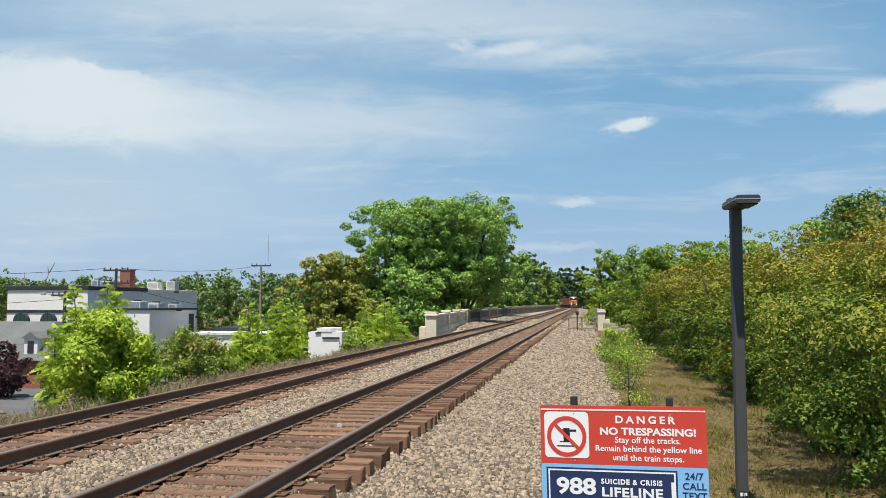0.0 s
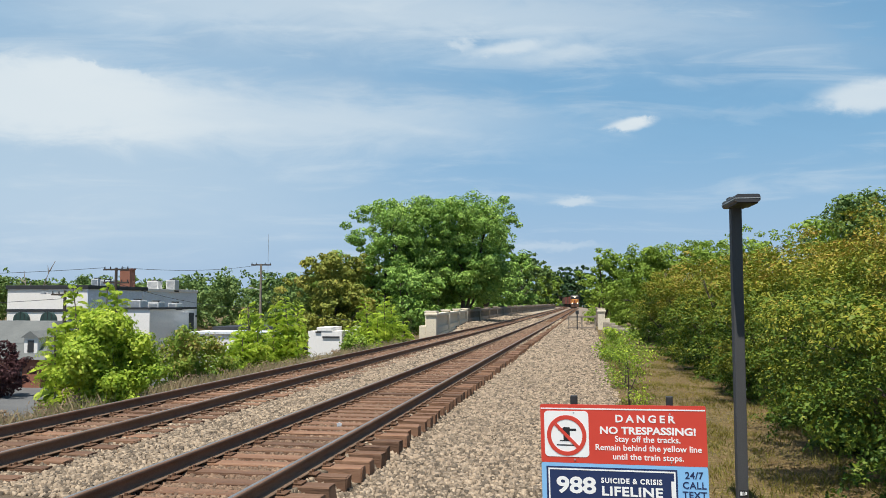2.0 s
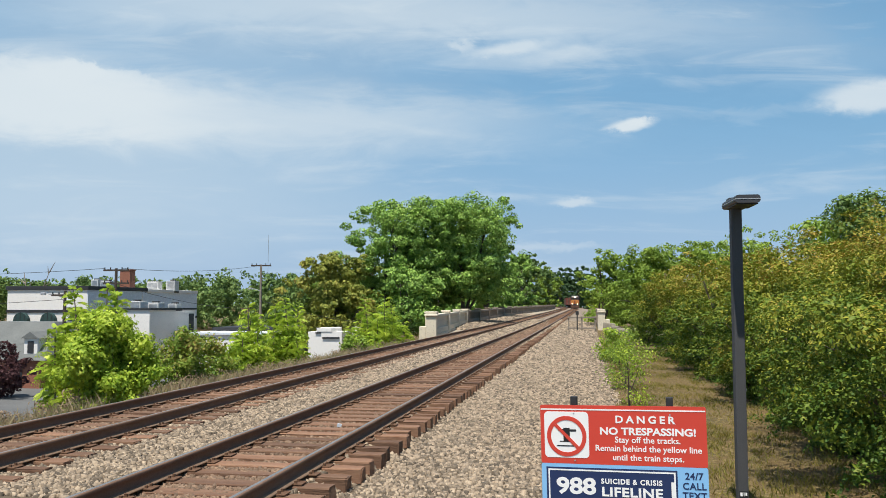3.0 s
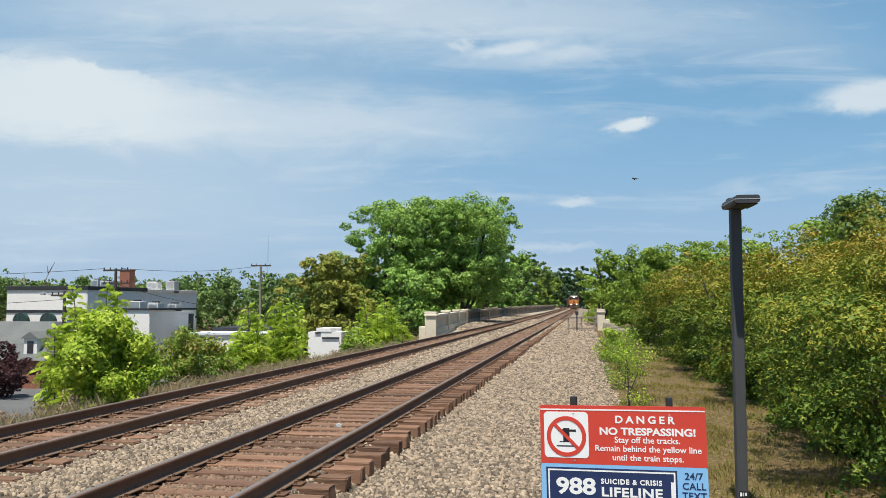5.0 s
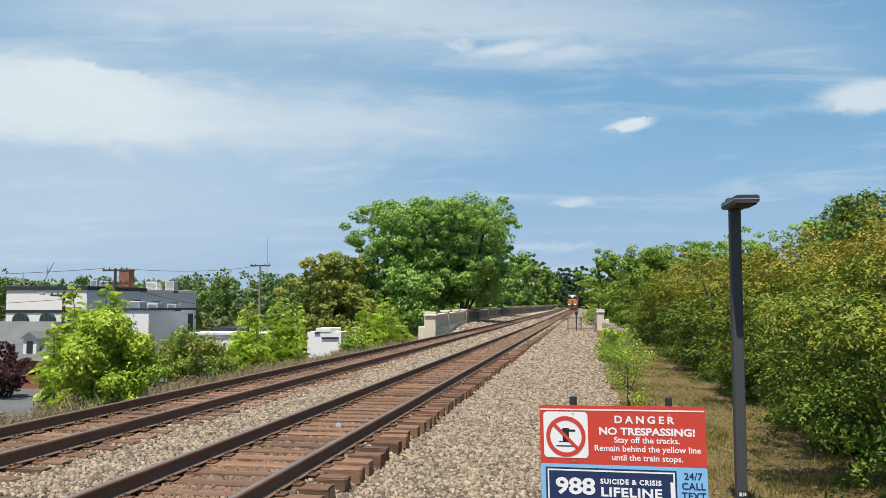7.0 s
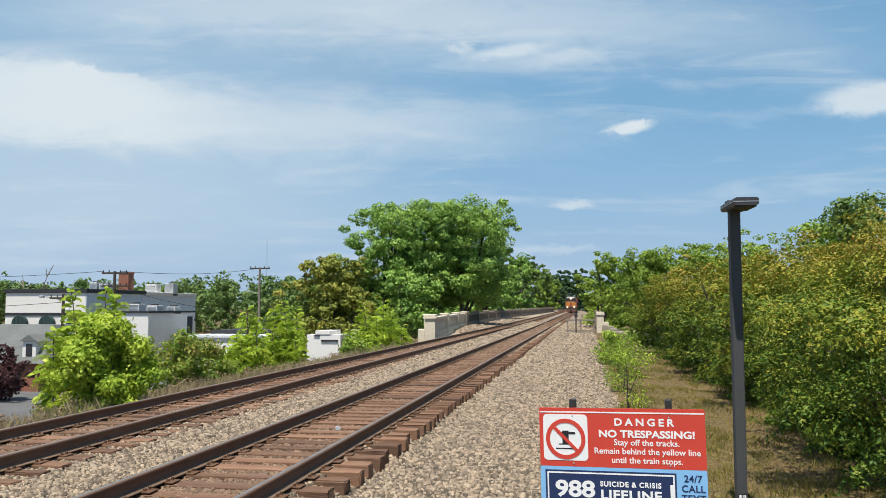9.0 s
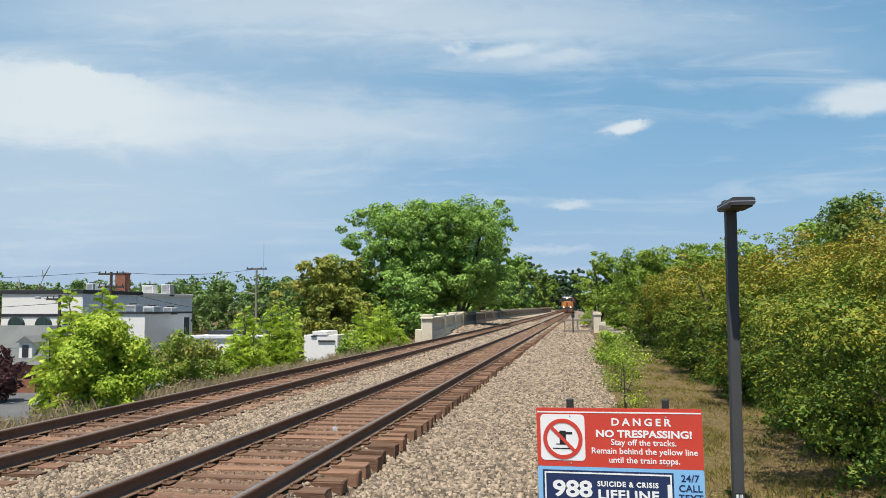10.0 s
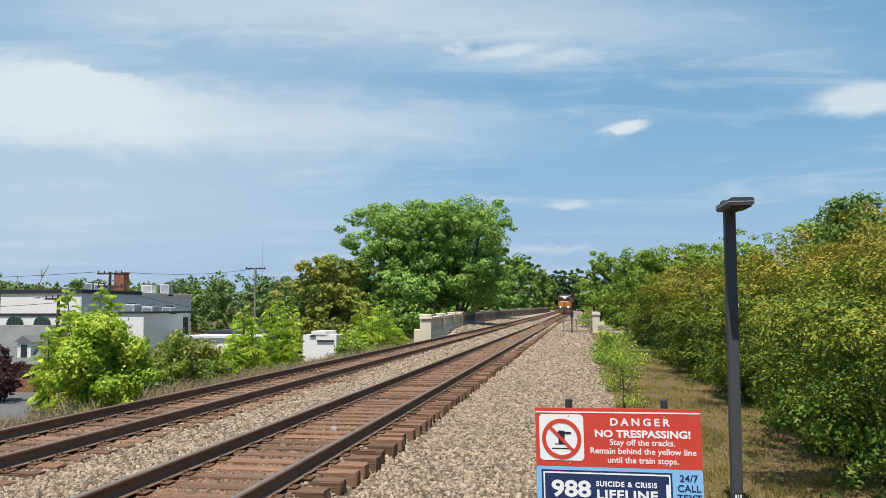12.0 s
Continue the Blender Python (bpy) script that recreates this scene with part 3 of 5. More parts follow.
def track(cx, label, seed, first):
    r = random.Random(seed)
    th = empty("railway_track", pose(0, 0, 0), label, "railway track", "main line tracks")
    for side in (-0.7525, 0.7525):
        v, f, idx = rail_mesh(cx + side)
        raw("rail", v, f, "railside", th, "rusted steel rail with a worn bright top and dusty foot", ("railtop", "railfoot"), idx)
    y, k, rest = first, 0, bmesh.new()
    while y < 430:
        if y < 62:
            ob = new("tie", TIES[r.randrange(6)])
            ob.parent = th
            ob.matrix_basis = pose(cx + r.uniform(-0.035, 0.035), y + r.uniform(-0.02, 0.02), r.uniform(-0.012, 0.004), r.uniform(-0.6, 0.6), r.uniform(-0.3, 0.3), r.uniform(-0.9, 0.9) + (180 if r.random() < 0.5 else 0))
            for side in (-0.7525, 0.7525):
                if 6 < y < 34:
                    p = new("tie_plate", PLATE)
                    p.parent = th
                    p.matrix_basis = pose(cx + side, y, 0.002, 0, 0, r.uniform(-1, 1))
        else:
            o = cx + bend(y) + r.uniform(-0.03, 0.03)
            rest.verts.ensure_lookup_table()
            b = [rest.verts.new((o + sx * 1.295, y + sy * 0.115, z + rise(y))) for z in (-0.1, 0.0) for sx, sy in ((-1, -1), (1, -1), (1, 1), (-1, 1))]
            for q in ((4, 5, 6, 7), (0, 1, 5, 4), (1, 2, 6, 5), (3, 0, 4, 7)):
                rest.faces.new([b[i] for i in q])
        y += TIE_STEP + r.uniform(-0.02, 0.02)
    tagged(part("far_ties", rest, "tie_far", th), kind="stuff")
    return th


track(NEAR_X, "rusty railway track on weathered brown wooden ties with bare ends", 1, -9.74)
track(FAR_X, "outer railway track of rusty rails on brown ties sunk in ballast", 2, -9.94)


# ---- foliage ----
def leaf_cards(points, outward, size, r, droop=0.3, wide=0.31):
    """A folded four-cornered leaf at each point."""
    n = len(points)
    d = outward + r.normal(0, 0.42, (n, 3)) + (0, 0, 0.3)
    d /= np.linalg.norm(d, axis=1)[:, None] + 1e-6
    t = np.cross(d, r.normal(0, 1, (n, 3)))
    t /= np.linalg.norm(t, axis=1)[:, None] + 1e-6
    b = np.cross(d, t)
    s = size * r.uniform(0.6, 1.35, (n, 1))
    base, tip = points - t * s * 0.5, points + t * s * 0.5 - d * s * droop * 0.5
    left, right = points + b * s * wide + d * s * 0.08, points - b * s * wide + d * s * 0.08
    v = np.stack((base, left, tip, right), 1).reshape(-1, 3)
    return v, np.arange(4 * n).reshape(-1, 4)


def crown_points(lobes, n, clump, per, r, shell=0.45, flat=0.7, tight=False):
    """Leaves gathered in clumps over the outer part of each lobe (x, y, z, rx, ry, rz)."""
    L = np.array(lobes, dtype=float)
    w = (L[:, 3] * L[:, 4] + L[:, 3] * L[:, 5] + L[:, 4] * L[:, 5])
    k = max(1, n // per)
    pick = r.choice(len(L), k, p=w / w.sum())
    d = r.normal(0, 1, (k, 3))
    d /= np.linalg.norm(d, axis=1)[:, None]
    rad = 1 - shell * r.random((k, 1)) ** 1.6 + r.normal(0, 0.05, (k, 1))
    c = L[pick, :3] + d * L[pick, 3:] * rad
    p = np.repeat(c, per, 0)
    o = np.repeat(d, per, 0)
    e = r.normal(0, 1, p.shape)
    e /= np.linalg.norm(e, axis=1)[:, None]
    big = np.repeat(r.uniform(0.6, 1.3, (k, 1)), per, 0)
    p = p + e * clump * (big * r.uniform(0.7, 1.08, (len(p), 1)) if tight else r.uniform(0.7, 1.7, (len(p), 1))) * (1.0, 1.0, flat)
    return p, o * 0.35 + e * 0.9


def plant(name, m, label, category, lobes, n, size, material, clump, per, seed, trunk=None, group="", limbs=5, bark="bark", shell=0.45, flat=0.7, wide=0.31, tight=False):
    r = np.random.default_rng(seed)
    th = empty(name, m, label, category, group)
    p, o = crown_points(lobes, n, clump, per, r, shell, flat, tight)
    ok = p[:, 2] > 0.05
    v, f = leaf_cards(p[ok], o[ok], size, r, 0.3, wide)
    raw("crown", v, f, material, th)
    if trunk:
        h, rad = trunk
        bm = bmesh.new()
        rr = random.Random(seed)
        pts = [Vector((rr.uniform(-1, 1) * rad * 0.8 * (i > 0), rr.uniform(-1, 1) * rad * 0.8 * (i > 0), h * i / 4 - 0.3 * (i == 0))) for i in range(5)]
        for i in range(4):
            tube(bm, pts[i], pts[i + 1], rad * (1.25 if i == 0 else 1 - 0.16 * i), rad * (1 - 0.16 * (i + 1)), 9)
        part("trunk", bm, bark, th)
        order = sorted(lobes, key=lambda q: -q[3] * q[5])[:limbs]
        for q in order:
            bm = bmesh.new()
            a = pts[2 + rr.randrange(3)]
            e = a.lerp(Vector(q[:3]), 0.8)
            mid = (a + e) / 2 + Vector((rr.uniform(-1, 1), rr.uniform(-1, 1), rr.uniform(0, 1))) * 0.12 * (e - a).length
            tube(bm, a, mid, rad * 0.5, rad * 0.33, 6)
            tube(bm, mid, e, rad * 0.33, rad * 0.12, 6)
            for _ in range(3):
                g = e + Vector((rr.uniform(-1, 1) * q[3], rr.uniform(-1, 1) * q[4], rr.uniform(-0.2, 1) * q[5])) * 0.5
                tube(bm, mid.lerp(e, 0.6), g, rad * 0.16, rad * 0.05, 5)
            part("limb", bm, bark, th)
    return th


def lobes_in(r, count, w, d, z0, z1, rmin, rmax, squash=0.8, top=0.72):
    """Lobes strewn through a rounded crown of half-widths w and d between two heights."""
    out = []
    for _ in range(count):
        a, q, t = r.uniform(0, 6.283), r.random() ** 0.5, r.random()
        belly = math.sin(math.pi * (0.18 + top * t)) ** 0.8
        s = r.uniform(rmin, rmax)
        out.append((math.cos(a) * q * w * belly, math.sin(a) * q * d * belly, z0 + (z1 - z0) * t, s, s, s * squash))
        if r.random() < 0.7:
            k = 1.0 + 0.35 * r.random()
            out.append((math.cos(a) * w * belly * k, math.sin(a) * d * belly * k, z0 + (z1 - z0) * (t + 0.10 * r.random()), s * 0.4, s * 0.4, s * 0.35))
    return out


def feathered(name, m, label, stems, fronds, frond, material, seed, group="bushes on the bank"):
    """Slender stems with long compound leaves, each a spine with rows of pointed leaflets."""
    r = np.random.default_rng(seed)
    th = empty(name, m, label, "bush", group)
    verts = []
    for sx, sy, h in stems:
        lean = r.normal(0, 0.07, 2) * h
        part("stem", tube(bmesh.new(), (sx, sy, -0.2), (sx + lean[0], sy + lean[1], h), 0.035, 0.012, 6), "bark", th)
        for k in range(fronds):
            t = 0.12 + 0.88 * (k + r.random()) / fronds
            a = 2.4 * k + r.normal(0, 0.3)
            up = 0.25 + r.normal(0, 0.28) + 1.1 * max(0.0, t - 0.55)
            d = np.array((math.cos(a), math.sin(a), up))
            d /= np.linalg.norm(d)
            side = np.array((-math.sin(a), math.cos(a), r.normal(0, 0.45)))
            base = np.array((sx + lean[0] * t, sy + lean[1] * t, h * t))
            long = frond * r.uniform(0.7, 1.2) * (1.0 - 0.45 * max(0.0, t - 0.7) / 0.3)
            for j in range(9):
                u = (j + 1.5) / 10
                q = base + d * long * u - np.array((0, 0, 0.62 * long * u * u))
                lf = long * 0.34 * math.sin(math.pi * min(0.95, 0.2 + 0.75 * u)) * r.uniform(0.85, 1.15)
                for s in (-1, 1):
                    e = side * s * 0.9 + d * 0.35 + np.array((0, 0, -0.25 + r.normal(0, 0.12)))
                    w = d * lf * 0.17 + np.array((0, 0, 0.02))
                    verts += [q, q + e * lf * 0.45 + w, q + e * lf, q + e * lf * 0.45 - w]
    lobes = [(x + r.normal(0, 0.15), y + r.normal(0, 0.15), h * f, 0.34 * frond + 0.12, 0.34 * frond + 0.12, 0.3) for x, y, h in stems for f in (0.25, 0.45, 0.62)]
    p, o = crown_points(lobes, 230 * len(lobes), 0.12, 10, r)
    v, f = leaf_cards(p, o, 0.09 + 0.05 * frond, r)
    verts = np.concatenate((np.array(verts), v))
    raw("crown", verts, np.arange(len(verts)).reshape(-1, 4), material, th)
    return th


def strip_grass(name, n, spot, height, material, label, seed, width=0.012, lean=0.25):
    """Upright blades on the ground; spot(r) gives a place in plan."""
    r = random.Random(seed)
    verts = []
    for _ in range(n):
        x, y = spot(r)
        z = max(ground_z(x, y), bed_z(x, y) if -10.7 < x < 0.7 else -99) - 0.01
        h, a, w = height * r.uniform(0.4, 1.3), r.uniform(0, 6.28), width * r.uniform(0.7, 1.4)
        lx, ly = r.gauss(0, lean) * h, r.gauss(0, lean) * h
        ca, sa = math.cos(a) * w, math.sin(a) * w
        verts += [(x - ca, y - sa, z), (x + ca, y + sa, z), (x + lx * 0.5 + ca * 0.7, y + ly * 0.5 + sa * 0.7, z + h * 0.6), (x + lx, y + ly, z + h)]
    return tagged(raw(name, verts, np.arange(4 * n).reshape(-1, 4), material, None, label), "", "grass", "", "stuff")


# ---- shrubs and trees beside the platform side of the line ----
def spray_shrub(m, label, seed, sprays, per, leaf, height=4.2, wide=1.95):
    """Arching stems that end in flat tiered sprays of small leaves, gathered in bulges with hollows between."""
    r = np.random.default_rng(seed)
    th = empty("shrub", m, label, "shrub", "shrub row along the grass strip")
    bulges = [(0.0, 0.0, height * 0.55, wide * 0.62, height * 0.42)]
    for k in range(9):
        a, low = 2.4 * k + r.normal(0, 0.25), k % 3
        out = wide * (0.40, 0.72, 0.50)[low] * r.uniform(0.85, 1.15)
        bulges.append((out * math.cos(a), out * math.sin(a), height * (0.17, 0.46, 0.70)[low] * r.uniform(0.9, 1.1), wide * r.uniform(0.34, 0.46), height * r.uniform(0.17, 0.23)))
    B = np.array(bulges)
    w = B[:, 3] * (B[:, 3] + B[:, 4])
    pick = r.choice(len(B), sprays, p=w / w.sum())
    d = r.normal(0, 1, (sprays, 3)) + (0, 0, 0.25)
    d /= np.linalg.norm(d, axis=1)[:, None]
    c = B[pick, :3] + d * B[pick][:, [3, 3, 4]] * r.uniform(0.55, 1.0, (sprays, 1))
    c[:, 2] = np.maximum(c[:, 2], 0.12 + 0.2 * r.random(sprays))
    # each spray runs outwards from its bulge and bows down at the tip
    ax = np.stack((c[:, 0] + 0.6 * d[:, 0], c[:, 1] + 0.6 * d[:, 1], np.zeros(sprays)), 1) + r.normal(0, 0.35, (sprays, 3)) * (1, 1, 0)
    ax /= np.linalg.norm(ax, axis=1)[:, None] + 1e-6
    side = np.stack((-ax[:, 1], ax[:, 0], r.normal(0, 0.22, sprays)), 1)
    long = r.uniform(0.5, 1.05, (sprays, 1)) * (1.0 if leaf < 0.08 else 1.15)
    rise_up = r.normal(0.22, 0.3, (sprays, 1)) + 0.55 * np.clip(d[:, 2:], 0, 1) ** 2
    u, q = r.random((sprays, per)) ** 0.8, r.uniform(-1, 1, (sprays, per))
    half = 0.34 * np.sin(np.pi * np.clip(0.12 + 0.85 * u, 0, 1))
    p = c[:, None] + (u - 0.35)[..., None] * (long * ax)[:, None] + (q * half)[..., None] * (long * side)[:, None]
    p[..., 2] += (u * rise_up - 0.5 * u * u) * long + r.normal(0, 0.022, (sprays, per)) - 0.12 * q * q * long
    n = np.broadcast_to((d * 0.45 + (0, 0, 0.75))[:, None], p.shape)
    p, n = p.reshape(-1, 3), n.reshape(-1, 3)
    ok = p[:, 2] > 0.03
    # rounded tufts fill the bulges under the sprays
    lobes = [(x, y, z, bw, bw, bh) for x, y, z, bw, bh in bulges]
    tp, to = crown_points(lobes, int(sprays * per * 1.15), 0.27, int(per * 0.8), r, 0.5, 0.5, True)
    good = tp[:, 2] > 0.05
    v, f = leaf_cards(np.concatenate((p[ok], tp[good])), np.concatenate((n[ok], to[good])), leaf, r, 0.25, 0.27)
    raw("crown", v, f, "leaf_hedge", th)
    rr = random.Random(seed)
    for x, y, z, bw, bh in bulges:
        bm = bmesh.new()
        foot = Vector((rr.uniform(-0.25, 0.25), rr.uniform(-0.25, 0.25), -0.25))
        tip = Vector((x * 0.9, y * 0.9, z))
        mid = foot.lerp(tip, 0.5) + Vector((-0.12 * x, -0.12 * y, 0.2))
        tube(bm, foot, mid, 0.045, 0.032, 6)
        tube(bm, mid, tip, 0.032, 0.014, 6)
        for _ in range(5):
            e = tip + Vector((rr.uniform(-1, 1) * bw, rr.uniform(-1, 1) * bw, rr.uniform(-0.4, 0.5) * bh)) * 0.5
            tube(bm, mid.lerp(tip, rr.uniform(0.3, 0.95)), e, 0.010, 0.004, 5)
        part("stem", bm, "bark", th)
    return th


def shrubs():
    """A row of shrubs along the strip: fine-leaved ones near the platform end, coarser ones further on."""
    label = "dense yellow-green shrub with reddish young shoot tips on the bank"
    near = [spray_shrub(pose(4.5 + 0.25 * k, 11.0 + 2.9 * k, -0.5, 0, 0, 40 * k), label, 100 + k, 155, 140, 0.054, 4.3, 1.95) for k in range(3)]
    far = [spray_shrub(pose(4.95 - 0.12 * k, 20.4 + 3.5 * k, -0.55, 0, 0, 55 * k + 20), label, 110 + k, 120, 60, 0.096, 4.3) for k in range(3)]
    for made, spots in ((near, [(4.35, 8.5, 1.0)]),
                        (far, [(4.5, 11.9, 0.42), (4.35, 14.6, 0.42), (4.3, 17.6, 0.42), (3.95, 22.4, 0.4), (7.9, 12.4, 1.12), (8.1, 16.4, 1.12), (4.6, 31.0, 1.0), (4.55, 34.8, 1.0),
                               (4.5, 39.0, 1.0), (4.5, 43.6, 1.0), (4.7, 49.0, 1.0), (5.2, 55.0, 0.95), (8.6, 21.0, 1.2), (9.0, 26.5, 1.2), (9.4, 34.0, 1.2), (9.9, 43.0, 1.2)])):
        for i, (x, y, s) in enumerate(spots):
            c = copy_thing(made[i % 3], pose(x, y, -0.55 if x < 7 else -0.8, 0, 0, 67 * i + 20))
            c.scale = (s, s, s)


shrubs()


def trees():
    r = random.Random(3)
    # the big broad tree group beyond the start of the bridge
    def big(x, y, h, w, n, seed, material="leaf_big", label="tall broad green tree with a full uneven crown behind the bridge", size=0.30, low=0.22, count=40, top=0.72, clump=0.5, per=34):
        q = random.Random(seed)
        return plant("tree", pose(x, y, LOW, 0, 0, 0), label, "tree", lobes_in(q, count, w, w * 0.8, h * low, h * 0.93, w * (0.15 if count > 50 else 0.22), w * (0.29 if count > 50 else 0.38), 0.85, top), n, size, material,
                     clump, per, seed, (h * 0.5, h * 0.022), "trees beyond the track", 7, shell=0.3, flat=0.66, wide=0.36, tight=size < 0.4)
    big(-21.0, 85, 18.0, 4.6, 36000, 21, size=0.25, count=80, low=0.24, top=0.56, clump=0.8, per=115)
    big(-16.8, 88, 18.0, 4.4, 32000, 22, size=0.25, count=80, low=0.30, top=0.56, clump=0.8, per=115)
    big(-13.2, 88, 18.6, 4.5, 40000, 23, size=0.25, count=110, low=0.40, top=0.54, clump=0.8, per=100)
    big(-14.8, 122, 21.8, 4.3, 20000, 29, size=0.34, count=70, low=0.34, top=0.56, clump=0.95, per=70)
    big(-17.6, 80, 10.0, 4.2, 9000, 24, "leaf_big", "lower green tree in front of the tall trees")
    big(-18.5, 102, 12.0, 3.8, 9000, 27, "leaf_big", "green tree beside the bridge wall")
    big(-25.0, 80, 12.0, 4.6, 14000, 25, "leaf_olive", "olive-brown tree with a rounded crown", 0.34)
    big(-23.5, 78, 8.6, 3.2, 8000, 26, "leaf_olive", "olive-brown young tree below the tall trees", 0.30)
    big(-28.0, 92, 11.0, 4.5, 9000, 28, "leaf_mid", "mid-green tree at the wood edge")
    # light green trees on the platform side
    big(1.9, 88, 12.6, 2.4, 4860, 31, "leaf_mid", "light green slender tree over the bridge end", 0.29, 0.5)
    big(2.2, 101, 7.4, 2.0, 8100, 40, "leaf_bright", "rounded light green bush tree leaning over the bridge wall", 0.24)
    big(6.2, 80, 11.8, 3.8, 17550, 32, "leaf_mid", "light green tree beside the bridge end", 0.23)
    big(10.5, 82, 12.5, 4.6, 17550, 33, "leaf_mid", "light green tree behind the shrubs", 0.23)
    big(15.5, 74, 12.7, 4.6, 17550, 34, "leaf_mid", "green tree behind the shrubs", 0.23)
    big(17.6, 62, 12.6, 4.4, 13000, 35, "leaf_mid", "green tree behind the shrubs", 0.26)
    big(15.0, 46, 12.4, 3.6, 18000, 36, "leaf_shade", "dark green tree rising above the shrubs", 0.2)
    big(18.6, 47, 12.4, 3.6, 13000, 37, "leaf_mid", "green tree rising above the shrubs", 0.2)
    big(3.0, 97, 8.2, 2.6, 8100, 38, "leaf_mid", "bushy light green tree at the bridge end", 0.22)
    big(5.6, 60, 6.0, 2.2, 8100, 39, "leaf_bright", "bright green bushy tree below the bridge end", 0.21)
    # young trees on the left bank
    feathered("bush", pose(-11.9, 46.5, -2.2), "bright green young feathery tree on the bank", [(-0.9, 0.2, 3.6), (-0.3, 0.4, 4.5), (0.3, 0.0, 4.7), (0.9, 0.3, 4.2), (0.0, -0.6, 3.6), (1.4, 0.0, 3.2), (-1.5, 0, 2.9)], 44, 0.85, "leaf_bright", 41)
    feathered("bush", pose(-12.9, 50, -2.4), "green young feathery tree on the bank", [(-0.7, 0.2, 3.6), (0.0, 0.4, 4.3), (0.6, 0.0, 4.0), (1.1, -0.3, 3.4), (-1.2, 0.1, 3.0)], 44, 0.85, "leaf_bright", 42)
    # behind the train
    big(-4.0, 430, 25, 9.0, 5000, 51, "leaf_dark", "dark far tree closing the railway cutting", 1.3)
    big(-14.0, 440, 26, 9.0, 5000, 52, "leaf_dark", "dark far tree closing the railway cutting", 1.3)
    big(13.5, 300, 16, 6.0, 5000, 53, "leaf_mid", "green tree beside the far track", 0.9)
    big(8.6, 190, 12, 4.0, 5000, 54, "leaf_mid", "green tree beside the far bridge", 0.6)
    big(-14.6, 292, 20.5, 5.0, 6000, 55, "leaf_mid", "rounded green tree beside the far curve", 0.6)
    big(-14.2, 322, 20.0, 4.6, 6000, 56, "leaf_mid", "rounded green tree beside the far curve", 0.6)
    for i, (x, y, h, w) in enumerate([(-20, 132, 12.5, 5.0), (-19.5, 165, 15, 5.8), (-18.5, 205, 19, 6.6), (-19, 250, 22, 8.0), (-21, 300, 24, 9), (-26, 350, 26, 10)]):
        big(x, y, h, w, 7000, 60 + i, "leaf_far" if i > 2 else "leaf_big", "green tree along the far side of the line", 0.45 + 0.1 * i)


trees()


def far_wood():
    """The wood that closes the view: one mass of many lobes."""
    r = random.Random(77)
    lobes = []
    for k in range(660):
        x = r.uniform(-190, -28) if k < 620 else r.uniform(-100, -55)
        y = 170 + r.uniform(0, 50) - 0.10 * x
        h = (14.0 if x < -120 else 14.4 if x < -95 else 14.8) + 1.8 * noise.noise((x * 0.05, 0.0, 2.0)) + 1.5 * noise.noise((x * 0.17, 0.0, 5.0))
        s = r.uniform(1.8, 3.4)
        lobes.append((x, y - (12 if k >= 620 else 0), (r.random() ** 0.6 if k < 620 else 0.35 * r.random()) * (h - s) + 0.5, s, s, s * 0.85))
    q = np.random.default_rng(78)
    p, o = crown_points(lobes, 92000, 0.6, 10, q, 0.4)
    v, f = leaf_cards(p + (0, 0, LOW), o, 0.72, q, 0.3, 0.44)
    tagged(raw("far_wood", v, f, "leaf_far", None, "distant green wood closing the view behind the buildings"), "", "wood", "", "stuff")
    lobes = []
    for k in range(160):
        x = r.uniform(8, 110)
        y = 120 + r.uniform(0, 40) - 0.2 * x
        s = r.uniform(1.8, 3.2)
        lobes.append((x, y, r.random() ** 0.6 * (14.5 - s), s, s, s * 0.85))
    p, o = crown_points(lobes, 26000, 0.6, 10, q, 0.4)
    v, f = leaf_cards(p + (0, 0, LOW), o, 0.8, q)
    tagged(raw("far_wood", v, f, "leaf_mid", None, "green wood behind the shrubs"), "", "wood", "", "stuff")
    lobes = []
    for k in range(90):
        x = r.uniform(-85, 60)
        s = r.uniform(3.0, 5.0)
        lobes.append((x, 465 + r.uniform(-12, 25), r.random() ** 0.8 * (20.5 + 3 * noise.noise((x * 0.06, 1.0, 4.0)) - s), s, s, s * 0.85))
    p, o = crown_points(lobes, 16000, 1.0, 10, q, 0.4)
    v, f = leaf_cards(p + (0, 0, LOW), o, 1.6, q)
    tagged(raw("far_wood", v, f, "leaf_dark", None, "dark distant wood closing the line of the railway"), "", "wood", "", "stuff")


far_wood()


